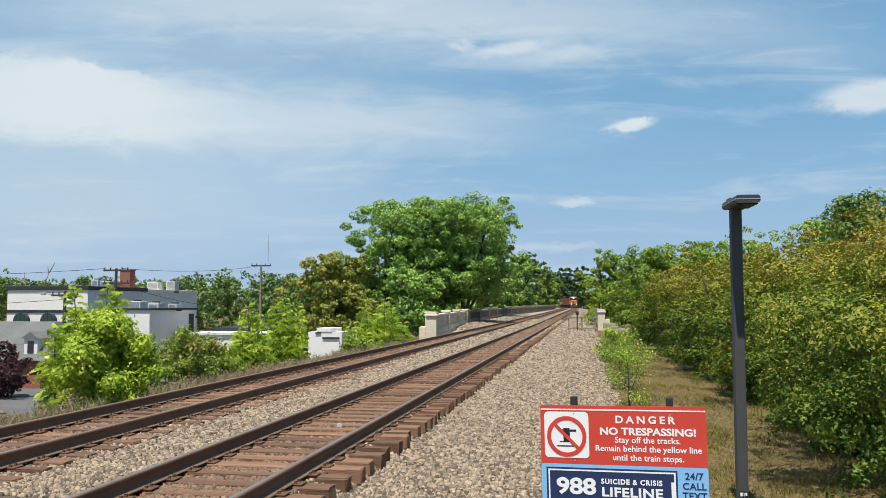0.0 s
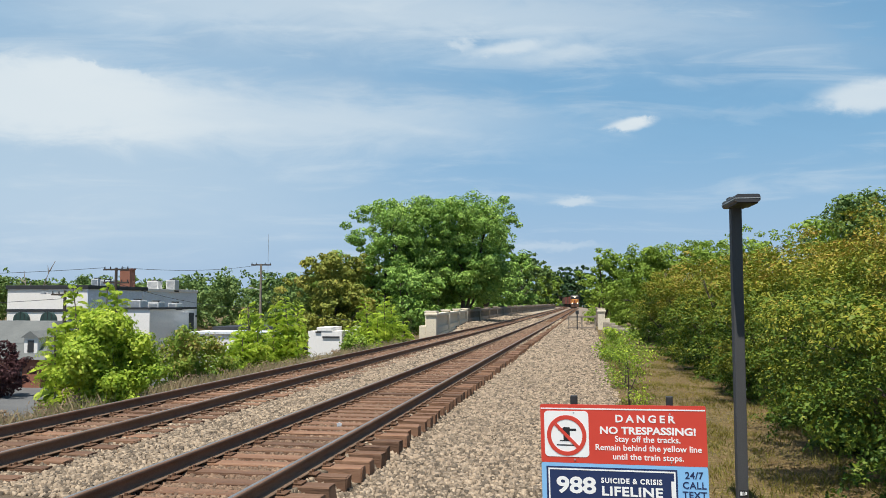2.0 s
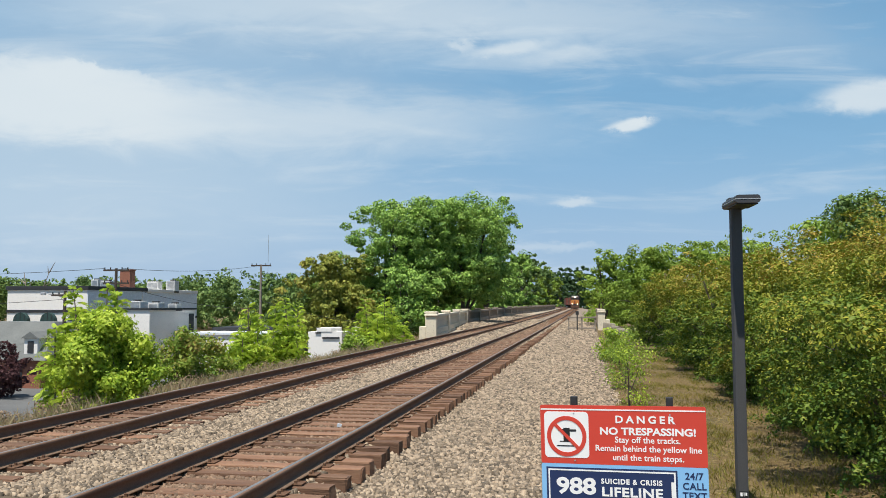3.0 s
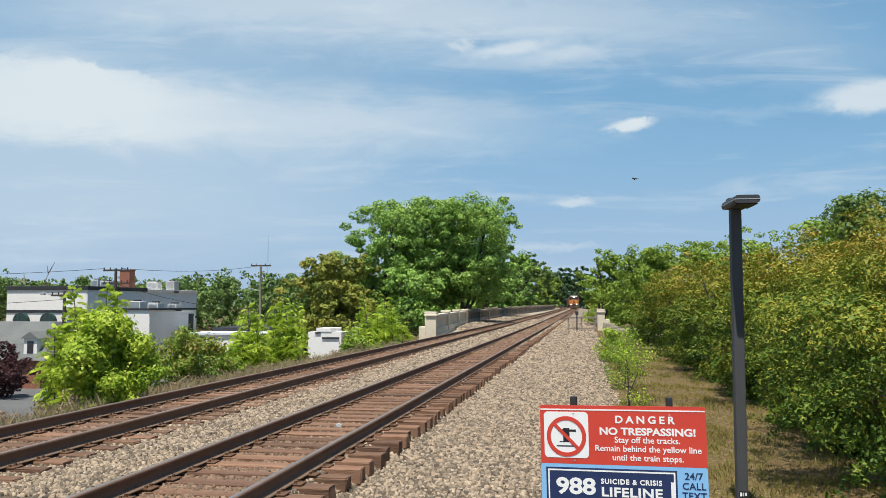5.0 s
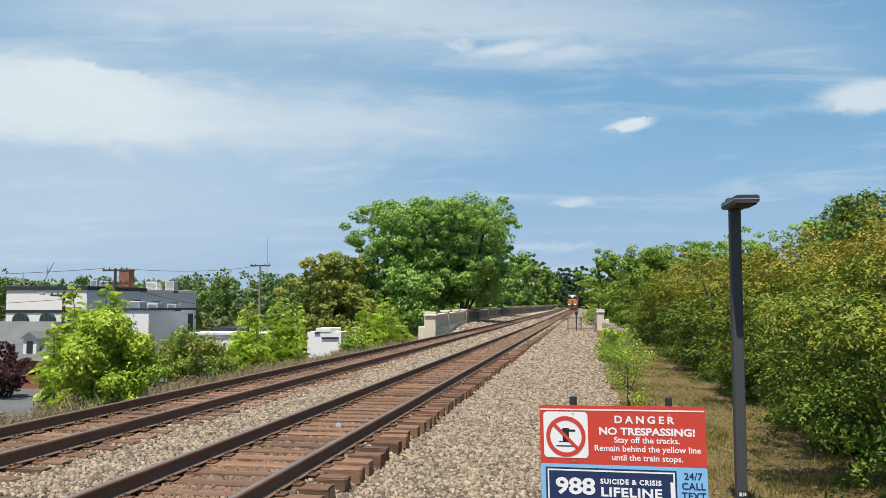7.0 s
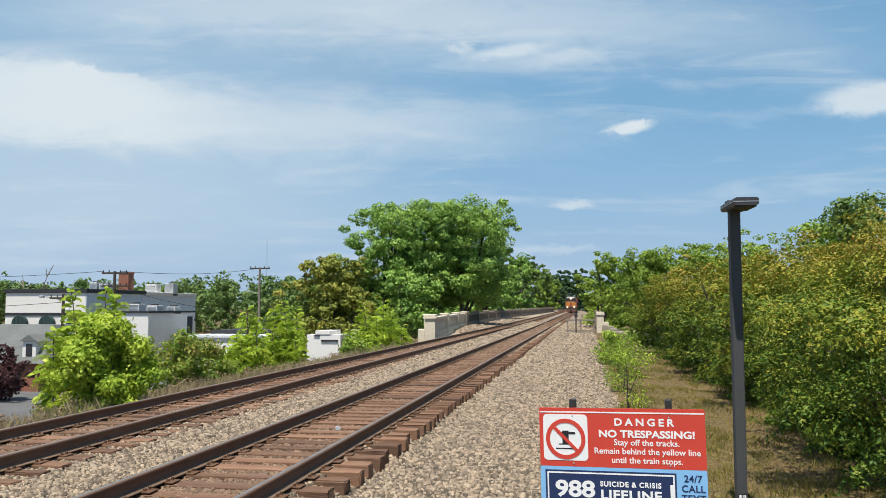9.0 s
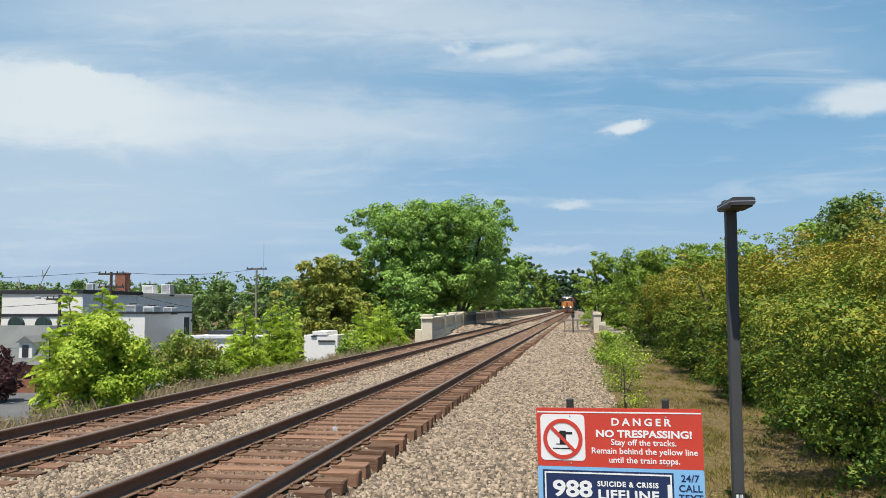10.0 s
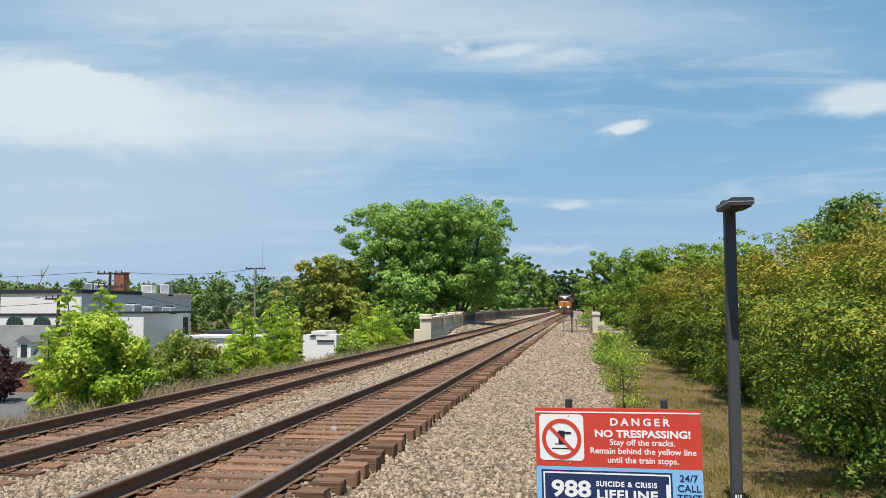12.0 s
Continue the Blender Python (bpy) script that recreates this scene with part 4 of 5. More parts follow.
def bank_bushes():
    r = random.Random(5)

    def bush(x, y, z, h, w, n, material, label, seed, size=0.12, per=12):
        q = random.Random(seed)
        return plant("bush", pose(x, y, z), label, "bush", lobes_in(q, 20, w, w * 0.8, h * 0.15, h * 0.88, w * 0.28, w * 0.45, 0.8), n, size, material, 0.14, per, seed, (h * 0.5, 0.03), "bushes on the bank", 5)
    bush(-10.85, 17.5, -0.9, 2.75, 0.92, 21000, "leaf_bright", "large bright green bush beside the outer rail", 233, 0.10)
    feathered("bush", pose(-12.75, 19.7, -1.7), "sumac with long feathery green leaves behind the bright bush", [(-0.5, 0.2, 3.5), (-0.2, 0.5, 4.1), (0.2, 0.1, 4.2), (0.5, 0.5, 4.0), (-0.8, -0.3, 3.1), (0.1, -0.5, 3.6), (-0.5, -0.4, 3.2)], 62, 0.62, "leaf_bright", 202)
    bush(-12.2, 23.0, -1.5, 2.8, 1.0, 5000, "leaf_redtip", "green bush with reddish shoots", 203)
    bush(-12.4, 25.2, -1.5, 2.7, 0.9, 4000, "leaf_redtip", "green bush with reddish shoots", 204)
    feathered("bush", pose(-12.3, 28.5, -1.6), "bright green feathery sapling clump on the bank", [(-0.5, 0.2, 2.6), (0.0, 0.3, 3.6), (0.45, 0.0, 3.0), (0.1, -0.4, 2.4), (-0.9, -0.2, 2.1), (0.25, 0.5, 3.2), (-0.3, 0.0, 3.1)], 46, 0.66, "leaf_bright", 205)
    feathered("bush", pose(-12.3, 32.2, -1.6), "bright green feathery sapling clump on the bank", [(-0.5, 0.2, 3.2), (0.1, 0.3, 3.9), (0.5, 0.0, 3.3), (-0.2, -0.4, 2.6), (0.9, -0.2, 2.2), (-0.2, 0.1, 3.6), (0.4, 0.5, 3.5)], 46, 0.70, "leaf_bright", 206)
    feathered("bush", pose(-11.7, 41.5, -1.5), "low bright green feathery bush on the bank", [(-0.5, 0.2, 1.9), (0.1, 0.3, 2.2), (0.5, 0.0, 1.7), (1.0, -0.2, 1.6)], 30, 0.6, "leaf_bright", 209)
    bush(-11.5, 40.0, -1.4, 1.9, 0.8, 2500, "leaf_mid", "small green bush on the bank", 207, 0.14)
    bush(-38.4, 49.0, -4.3, 3.9, 1.7, 5000, "leaf_plum", "dark plum-leaved small tree beside the house", 208, 0.2)
    bush(0.85, 17.5, -0.35, 1.8, 0.42, 800, "leaf_bright", "thin sapling with sparse light green leaves on the grass edge", 210, 0.055)
    bush(1.0, 22.5, -0.35, 1.4, 0.62, 900, "leaf_mid", "small light green bush on the gravel edge", 211, 0.06)
    bush(1.05, 27.5, -0.35, 1.5, 0.85, 1500, "leaf_mid", "small light green bush on the gravel edge", 212, 0.07)
    bush(1.0, 33.0, -0.35, 1.4, 0.5, 1500, "leaf_bright", "small light green bush on the gravel edge", 213, 0.1)
    bush(3.6, 50.0, -0.6, 1.9, 0.9, 2500, "leaf_mid", "low light green bush near the bridge end", 214, 0.14)


bank_bushes()


def weed_growth():
    """Low leafy weeds and small seedlings massed along the bank top."""
    r = random.Random(306)
    lobes = []
    for _ in range(330):
        x, y = r.uniform(-12.9, -10.85), 13 + 44 * r.random() ** 1.3
        s = r.uniform(0.12, 0.34)
        lobes.append((x, y, max(ground_z(x, y), -0.9 if x > -11.5 else -9) + 0.1 + r.random() * 0.42, s, s, s * 1.2))
    q = np.random.default_rng(307)
    p, o = crown_points(lobes, 30000, 0.1, 12, q, 0.7)
    v, f = leaf_cards(p, o, 0.075, q, 0.3, 0.2)
    tagged(raw("weeds", v, f, "weed", None, "dry mauve-brown and green leafy weeds along the bank top"), "", "weeds", "", "stuff")


weed_growth()
strip_grass("dry_grass", 32000, lambda r: (r.uniform(-13.0, -10.4), 9 + 50 * r.random() ** 1.4), 0.42, "straw", "tall dry straw-coloured grass on the bank top", 301, 0.0028)
strip_grass("grass_strip", 16000, lambda r: (r.uniform(0.6, 4.8), 6.5 + 40 * r.random() ** 1.7), 0.034, "blade", "short patchy yellow-green grass beside the gravel", 302, 0.008, 0.7)
TUFTS = [(random.Random(k).uniform(0.75, 4.6), 7 + 38 * random.Random(k + 5000).random() ** 1.6) for k in range(520)]


def tuft_spot(r):
    x, y = TUFTS[r.randrange(len(TUFTS))]
    return max(0.62, x + r.gauss(0, 0.13)), y + r.gauss(0, 0.2)


strip_grass("grass_tufts", 30000, tuft_spot, 0.085, "turf", "longer yellow-green grass tufts beside the gravel", 304, 0.006, 0.5)


# ---- the bridge parapets ----
def parapet(x0, y0, x1, y1, label, stone, bays=9.5):
    """A run of parapet from one point of the plan to another, with posts and balusters."""
    long = math.hypot(x1 - x0, y1 - y0)
    th = empty("bridge_parapet", pose(x0, y0, rise(y0), math.degrees(math.atan2(rise(y1) - rise(y0), long)), 0, math.degrees(math.atan2(x0 - x1, y1 - y0))), label, "parapet", "bridge parapets")
    part("plinth", boxes((-0.26, 0.26, 0, long, LOW - 1.5, 0.12)), stone, th)
    part("bottom_rail", boxes((-0.2, 0.2, 0, long, 0.12, 0.5), bevel=0.02), stone, th)
    part("coping", boxes((-0.24, 0.24, 0, long, 1.18, 1.40), bevel=0.03), stone, th)
    if stone == "concrete":
        part("panel", boxes((-0.07, 0.07, 0.02, long - 0.02, 0.49, 1.19)), stone, th)
    n = max(1, round(long / bays))
    me = bpy.data.meshes.new("baluster")
    bm = boxes((-0.09, 0.09, -0.11, 0.11, 0.5, 1.18), bevel=0.02)
    bm.to_mesh(me)
    bm.free()
    me.materials.append(M[stone])
    post = bpy.data.meshes.new("post")
    bm = boxes((-0.3, 0.3, -0.36, 0.36, -0.2, 1.46), (-0.36, 0.36, -0.42, 0.42, 1.46, 1.58), bevel=0.03)
    bm.to_mesh(post)
    bm.free()
    post.materials.append(M[stone])
    for i in range(n + 1):
        y = long * i / n
        ob = new("post", post)
        ob.parent, ob.matrix_basis = th, pose(0, y, 0)
        if i < n:
            for j in range(1, 14):
                ob = new("baluster", me)
                ob.parent, ob.matrix_basis = th, pose(0, y + long / n * j / 14.0, 0)
    return th


def bridge():
    parapet(-9.4, 49.4, -12.1, 82.0, "pale concrete bridge parapet with posts and balusters", "concrete", 10.8)
    parapet(-12.12, 83.0, -12.6, 124, "old stained brown concrete bridge parapet with posts and balusters", "concrete_old")
    parapet(-12.6, 125, -10.0, 262, "old stained brown concrete bridge parapet with posts and balusters", "concrete_old")
    parapet(1.3, 76.2, 1.6, 245, "old stained concrete bridge parapet on the platform side", "concrete_old")
    apron = raw("gravel_apron", [(-9.45, 47, -0.12), (-9.2, 47, -0.12), (-12.2, 83, 0.10), (-9.2, 83, -0.03), (-12.7, 124, 0.30), (-9.2, 124, 0.06), (-10.0, 262, 0.68), (-9.2, 262, 0.42)],
                [(0, 1, 3, 2), (2, 3, 5, 4), (4, 5, 7, 6)], "apron", None, "beige gravel between the outer track and the bridge parapet")
    tagged(apron, "", "gravel", "", "structure")
    stones("apron_stones", 4500, -11.6, -9.1, 66, 150, 0.03, "stone", "loose beige stones on the gravel beside the parapet",
           lambda x, y: rise(y) - 0.04 + (-9.2 - x) * 0.05)
    p = empty("gate_pier", pose(-9.15, 48.6, 0), "massive pale concrete end pier of the bridge parapet", "pier", "bridge end piers")
    part("shaft", boxes((-0.32, 0.32, -0.36, 0.36, LOW, 1.3), bevel=0.03), "concrete", p)
    part("cap", boxes((-0.4, 0.4, -0.44, 0.44, 1.3, 1.44), (-0.34, 0.34, -0.38, 0.38, 1.44, 1.58), bevel=0.03), "concrete", p)
    part("wing", boxes((-0.75, -0.32, -0.3, 0.3, LOW, 0.7), bevel=0.05), "concrete", p)
    tagged(copy_thing(p, pose(1.3, 75, 0, 0, 0, 180)), "pale concrete end pier of the bridge parapet")
    # the tumbled wing wall that runs down from the second pier
    w = empty("wing_wall", pose(1.9, 73, -0.3), "broken weathered concrete wing wall stepping down the bank", "wall")
    r = random.Random(8)
    for i in range(11):
        x, y = 0.24 * i, -2.1 * i
        ob = part("block", boxes((-0.3, 0.3, -1.1, 1.1, -1.5, 0.62 - 0.02 * i), bevel=0.1), "rubble", w)
        ob.matrix_basis = pose(x + r.uniform(-0.15, 0.15), y, r.uniform(-0.16, 0.08), r.uniform(-7, 7), r.uniform(-8, 8), r.uniform(-12, 12))
    f = empty("walkway_fence", pose(-0.35, 70, -0.25), "low weathered timber guard fence across the gravel", "fence")
    for x in (-1.15, -0.05, 1.05):
        part("post", boxes((x - 0.06, x + 0.06, -0.05, 0.05, -0.2, 1.3), bevel=0.01), "timber", f)
    for z in (0.28, 1.18):
        part("rail", boxes((-1.25, 1.15, -0.11, -0.05, z - 0.07, z + 0.07), bevel=0.01), "timber", f)
    s = empty("marker_post", pose(-0.76, 68, -0.25), "thin dark steel marker post with a small plate on the gravel", "post")
    part("stake", boxes((-0.05, 0.05, -0.03, 0.03, -0.2, 1.5)), "iron", s)
    part("plate", boxes((-0.13, 0.13, -0.05, -0.03, 1.42, 1.72), bevel=0.005), "iron", s)


bridge()


# ---- the sign at the platform end ----
def glyphs(body, size, spacing, heavy):
    cu = bpy.data.curves.new("letter", "FONT")
    cu.body, cu.size, cu.space_character, cu.offset = body, size, spacing, heavy
    cu.extrude, cu.resolution_u = 0.0006, 3
    tmp = bpy.data.objects.new("letter", cu)
    me = bpy.data.meshes.new_from_object(tmp)
    bpy.data.objects.remove(tmp)
    return me


def lettering(body, size, x, z, y, material, parent, align="CENTER", heavy=0.0, spacing=1.0, wide=1.0):
    """A line of writing, letter by letter, on the face of a panel."""
    def reach(text):
        return max(v.co.x for v in glyphs(text, size, spacing, heavy).vertices)
    bar = reach("l")
    total = reach(body)
    for i, c in enumerate(body):
        if c == " ":
            continue
        start = (reach(body[:i] + "l") - bar if i else 0.0) - (total / 2 if align == "CENTER" else 0.0)
        me = glyphs(c, size, spacing, heavy)
        me.materials.clear()
        me.materials.append(M[material])
        ob = new("letter", me)
        ob.parent = parent
        ob.matrix_basis = Matrix.Translation((x + start * wide, y, z)) @ pose(0, 0, 0, 90) @ Matrix.Diagonal((wide, 1, 1, 1))


def rounded(bm, x0, x1, z0, z1, rad, y0, y1):
    pts = []
    for cx, cz, a0 in ((x1 - rad, z1 - rad, 0), (x0 + rad, z1 - rad, 90), (x0 + rad, z0 + rad, 180), (x1 - rad, z0 + rad, 270)):
        pts += [(cx + rad * math.cos(radians(a0 + 15 * k)), cz + rad * math.sin(radians(a0 + 15 * k))) for k in range(7)]
    return prism(bm, pts, y0, y1)


def ring(bm, cx, cz, r0, r1, y0, y1, n=48):
    for i in range(n):
        a, b = 2 * math.pi * i / n, 2 * math.pi * (i + 1) / n
        q = [(cx + r1 * math.cos(a), cz + r1 * math.sin(a)), (cx + r1 * math.cos(b), cz + r1 * math.sin(b)),
             (cx + r0 * math.cos(b), cz + r0 * math.sin(b)), (cx + r0 * math.cos(a), cz + r0 * math.sin(a))]
        prism(bm, q, y0, y1)
    return bm


def warning_sign():
    W, HR, HB = 1.0, 0.355, 0.36
    s = empty("warning_sign", pose(0.185, 4.66, 1.113, 0, -1.1, -6.0) @ Matrix.Diagonal((0.893, 1, 0.907, 1)), "red and blue trackside warning sign on two dark posts", "sign")
    # own space: x along the sign, z up from the joint of the two panels, front towards -y
    for x in (-0.29, 0.29):
        part("post", boxes((x - 0.021, x + 0.021, 0.01, 0.05, -1.6, HR + 0.052), bevel=0.004), "iron", s, "dark square steel post")
    red = part("red_panel", rounded(bmesh.new(), -W / 2, W / 2, 0.0, HR, 0.012, 0, 0.006), "red", s, "red enamel warning panel with white writing")
    part("rule", boxes((-W / 2 + 0.004, W / 2 - 0.004, -0.0012, 0.001, HR - 0.03, HR - 0.022)), "white", red)
    part("symbol_field", rounded(bmesh.new(), -0.476, -0.2, 0.036, 0.315, 0.025, -0.0015, 0.001), "white", red)
    cx, cz = -0.3375, 0.166
    part("symbol", boxes((-0.40, -0.275, -0.0024, -0.001, cz - 0.062, cz - 0.055), (-0.38, -0.295, -0.0024, -0.001, cz - 0.035, cz - 0.029),
                         (cx - 0.02, cx + 0.02, -0.0024, -0.001, cz - 0.03, cz + 0.05), (cx - 0.05, cx + 0.06, -0.0022, -0.001, cz + 0.028, cz + 0.042)), "black", red, "plain black bars of the symbol")
    part("ban_ring", ring(bmesh.new(), cx, cz, 0.098, 0.123, -0.0034, -0.001), "red", red)
    part("ban_bar", prism(bmesh.new(), [(cx - 0.076, cz + 0.062), (cx - 0.062, cz + 0.076), (cx + 0.076, cz - 0.062), (cx + 0.062, cz - 0.076)], -0.0038, -0.001), "red", red)
    tx = 0.152
    lettering("DANGER", 0.06, tx - 0.01, 0.253, -0.0008, "white", red, "CENTER", 0.0018, 1.5, 1.12)
    lettering("NO TRESPASSING!", 0.059, tx, 0.1825, -0.0008, "white", red, "CENTER", 0.002, 1.0, 1.19)
    lettering("Stay off the tracks.", 0.0505, tx, 0.135, -0.0008, "white", red, "CENTER", 0.0007, 1.0, 1.03)
    lettering("Remain behind the yellow line", 0.0505, tx, 0.083, -0.0008, "white", red, "CENTER", 0.0007, 1.0, 1.03)
    lettering("until the train stops.", 0.0505, tx, 0.0295, -0.0008, "white", red, "CENTER", 0.0007, 1.0, 1.03)
    for x in (-0.29, 0.29):
        for z in (0.02, HR - 0.05):
            part("bolt", tube(bmesh.new(), (x, 0.003, z), (x, -0.003, z), 0.006, 0.005, 8), "metal", red)
    blue = part("blue_panel", rounded(bmesh.new(), -W / 2, W / 2, -HB, -0.001, 0.012, 0, 0.006), "lightblue", s, "light blue and navy helpline panel with white writing")
    part("navy_field", boxes((-0.47, 0.322, -0.0015, 0.001, -0.345, -0.022)), "navy", blue)
    part("white_frame", boxes((-0.458, 0.311, -0.0024, -0.001, -0.042, -0.033), (-0.458, -0.449, -0.0024, -0.001, -0.33, -0.042), (0.302, 0.311, -0.0024, -0.001, -0.09, -0.042),
                              (0.284, 0.311, -0.0024, -0.001, -0.33, -0.09), (-0.458, 0.311, -0.0024, -0.001, -0.339, -0.33)), "white", blue)
    lettering("988", 0.134, -0.41, -0.178, -0.0022, "white", blue, "LEFT", 0.004, 0.98, 1.24)
    lettering("SUICIDE & CRISIS", 0.0415, -0.133, -0.112, -0.0022, "white", blue, "LEFT", 0.0016, 1.18, 0.99)
    lettering("LIFELINE", 0.075, -0.133, -0.186, -0.0022, "white", blue, "LEFT", 0.0024, 1.08, 1.22)
    for body, z in (("24/7", -0.07), ("CALL", -0.128), ("TEXT", -0.184)):
        lettering(body, 0.056, 0.418, z, -0.0008, "navy", blue, "CENTER", 0.0012, 1.06, 1.0)


warning_sign()


# ---- lamp post ----
def lamp_post():
    p = empty("lamp_post", pose(1.645, 9.5, -0.42, 0, 0, 5), "dark grey square steel lamp post with a flat shoebox head", "lamp post")
    part("shaft", boxes((-0.057, 0.057, -0.057, 0.057, -0.3, 3.49), bevel=0.012), "pole", p, "dark grey coated square shaft")
    part("base_plate", boxes((-0.16, 0.16, -0.16, 0.16, 0.02, 0.05), bevel=0.008), "pole", p)
    part("label_plate", boxes((-0.045, 0.045, -0.0595, -0.057, 0.33, 0.40)), "black", p, "small worn sticker with an unreadable mark")
    part("label_bar", boxes((-0.035, -0.012, -0.0615, -0.0594, 0.345, 0.385), (0.0, 0.008, -0.0615, -0.0594, 0.345, 0.385), (0.018, 0.036, -0.0615, -0.0594, 0.35, 0.385)), "white", p)
    r = random.Random(4)
    part("scratch", boxes(*[(0.0565, 0.058, -0.0575 + 0.02 * r.random(), -0.04 + 0.02 * r.random(), z, z + r.uniform(0.01, 0.03)) for z in [0.5 + 0.16 * r.random() + 0.12 * k for k in range(9)]]), "chip", p, "bare metal chips on the shaft edge")
    h = part("head", rounded(bmesh.new(), -0.126, 0.126, 3.475, 3.56, 0.03, -0.58, 0.08), "head", p, "dark flat lamp head reaching over the platform side")
    part("seam", boxes((-0.129, 0.129, -0.583, 0.083, 3.512, 3.521)), "metal", h)
    part("lens", boxes((-0.11, 0.11, -0.54, -0.12, 3.465, 3.475)), "iron", h)
    part("cap", boxes((-0.085, 0.05, -0.1, 0.06, 3.56, 3.593), bevel=0.008), "head", h)
    # the head is turned towards the platform edge
    h.rotation_euler[2] = math.radians(-2)


lamp_post()
part("paper_scrap", prism(bmesh.new(), [(-0.035, 0), (0.032, 0.0), (0.042, 0.04), (0.0, 0.06), (-0.042, 0.045)], -0.02, 0.02, pose(-4.0, 13.05, 0.0, 0, 0, 20)), "litter", None)
tagged(bpy.data.objects["paper_scrap"], "small crumpled pale blue-white scrap of litter between the rails", "litter")


# ---- buildings below the bank ----
def arched(bm, cx, z0, w, h, y0, y1):
    pts = [(cx - w / 2, z0), (cx + w / 2, z0)] + [(cx + w / 2 * math.cos(a), z0 + h - w / 2 + w / 2 * math.sin(a)) for a in [math.pi * k / 10 for k in range(11)]]
    return prism(bm, pts, y0, y1)


def white_hall():
    """Two-storey white hall with arched awnings; its long front faces the camera side."""
    b = empty("commercial_building", pose(-62.2, 80, LOW), "white two-storey commercial building with dark roof edge and green arched awnings", "building")
    T = 7.9
    part("wall", boxes((0, 9.5, 0, 25, -0.5, T)), "paintwhite", b, "white painted front wall")
    # the side wall's shade is put into its colour, greyer than the front
    part("side_wall", boxes((9.5, 9.62, 0.02, 25, -0.5, T)), "paintgrey", b, "side wall with its shade put into a greyer paint")
    part("roof_edge", boxes((-0.15, 9.75, -0.15, 12, T, T + 0.42), bevel=0.03), "trimdark", b)
    part("roof_edge", boxes((-0.15, 9.75, 12.02, 25, T - 0.1, T + 0.3), bevel=0.03), "paintwhite", b, "white roof edge")
    part("band", boxes((-0.05, 9.55, -0.08, 0.0, 5.45, 5.75)), "trimdark", b)
    part("side_band", boxes((9.62, 9.7, 15.0, 25.0, 4.5, 4.8)), "trimdark", b)
    part("side_base", boxes((9.62, 9.67, 19.0, 25.0, -0.4, 4.5)), "paintwhite", b, "white lower side wall")
    part("downpipe", tube(bmesh.new(), (9.68, 11.0, 0.0), (9.68, 11.0, T), 0.07, 0.07, 8), "palegrey", b)
    part("sign_frame", boxes((6.7, 7.7, -0.06, 0.0, 6.05, 6.9)), "palegrey", b)
    for k in range(3):
        x = 2.0 + 3.25 * k
        w = part("window", arched(bmesh.new(), x, 2.9, 1.75, 2.5, -0.06, 0.0), "trimdark", b)
        part("awning", arched(bmesh.new(), x, 4.15, 1.7, 1.3, -0.5, -0.05), "awning", w, "dark green arched awning")
        part("rib", boxes(*[(x + d - 0.03, x + d + 0.03, -0.53, -0.49, 4.15, 5.43 - abs(d) * 0.45) for d in (-0.5, 0.0, 0.5)]), "trimdark", w)
    c = empty("chimney", pose(-55.2, 92, LOW + T), "square red brick chimney on the flat roof", "chimney")
    part("shaft", boxes((-0.66, 0.66, -0.6, 0.6, -0.3, 2.55), bevel=0.03), "brick", c)
    part("crown", boxes((-0.72, 0.72, -0.66, 0.66, 2.55, 2.7), bevel=0.02), "brick", c)
    r = random.Random(2)
    for x, y, w, h in ((-56.0, 87, 0.9, 1.3), (-54.6, 87, 1.3, 1.15), (-54.4, 97, 1.5, 1.35), (-53.0, 99, 1.2, 1.5), (-42.4, 72.5, 1.3, 0.9), (-41.0, 73.5, 1.1, 0.75), (-40.1, 75.5, 0.9, 0.65)):
        top = LOW + 7.9 if y > 80 else LOW + 5.75
        u = empty("rooftop_unit", pose(x, y, top), "pale metal ventilation unit on a flat roof", "ventilation unit", "rooftop units")
        part("casing", boxes((-w / 2, w / 2, -0.6, 0.6, 0.15, h), bevel=0.04), "roof", u)
        for fx in (-w / 2, w / 2 - 0.12):
            part("foot", boxes((fx, fx + 0.12, -0.6, 0.6, -0.05, 0.15)), "iron", u)
        part("fan", tube(bmesh.new(), (0, 0, h), (0, 0, h + 0.14), 0.38, 0.38, 14), "trimdark", u)
        part("grille", boxes(*[(-w / 2 + 0.1, w / 2 - 0.1, -0.63, -0.6, 0.3 + 0.12 * k, 0.35 + 0.12 * k) for k in range(int((h - 0.4) / 0.12) + 1)]), "metal", u)
    n = empty("annexe", pose(-43.4, 70, LOW), "low annexe with white front, grey side and dark roof edge", "building")
    part("wall", boxes((0, 3.5, 0, 0.2, -0.5, 5.8)), "paintwhite", n, "white painted front wall")
    part("side_wall", boxes((3.5, 3.7, 0.0, 9.0, -0.5, 5.8)), "paintwhite", n, "white side wall")
    for k in range(13):
        part("siding_board", boxes((3.7, 3.725, 0.05, 7.4, 0.3 + 0.42 * k, 0.68 + 0.42 * k)), "paintwhite", n)
    part("back_wall", boxes((0, 3.5, 8.8, 9.0, -0.5, 5.8)), "palegrey", n)
    part("roof", boxes((0, 3.5, 0.2, 8.8, 5.5, 5.75)), "roof", n)
    part("roof_edge", boxes((-0.1, 3.85, -0.12, 9.1, 5.8, 5.98)), "trimdark", n)
    d = part("door", boxes((3.7, 3.76, 7.6, 8.6, 2.6, 5.4)), "trimdark", n)
    part("awning", arched(bmesh.new(), 1.2, 3.2, 1.9, 1.4, -0.4, 0.0), "awning", n, "dark green arched awning")


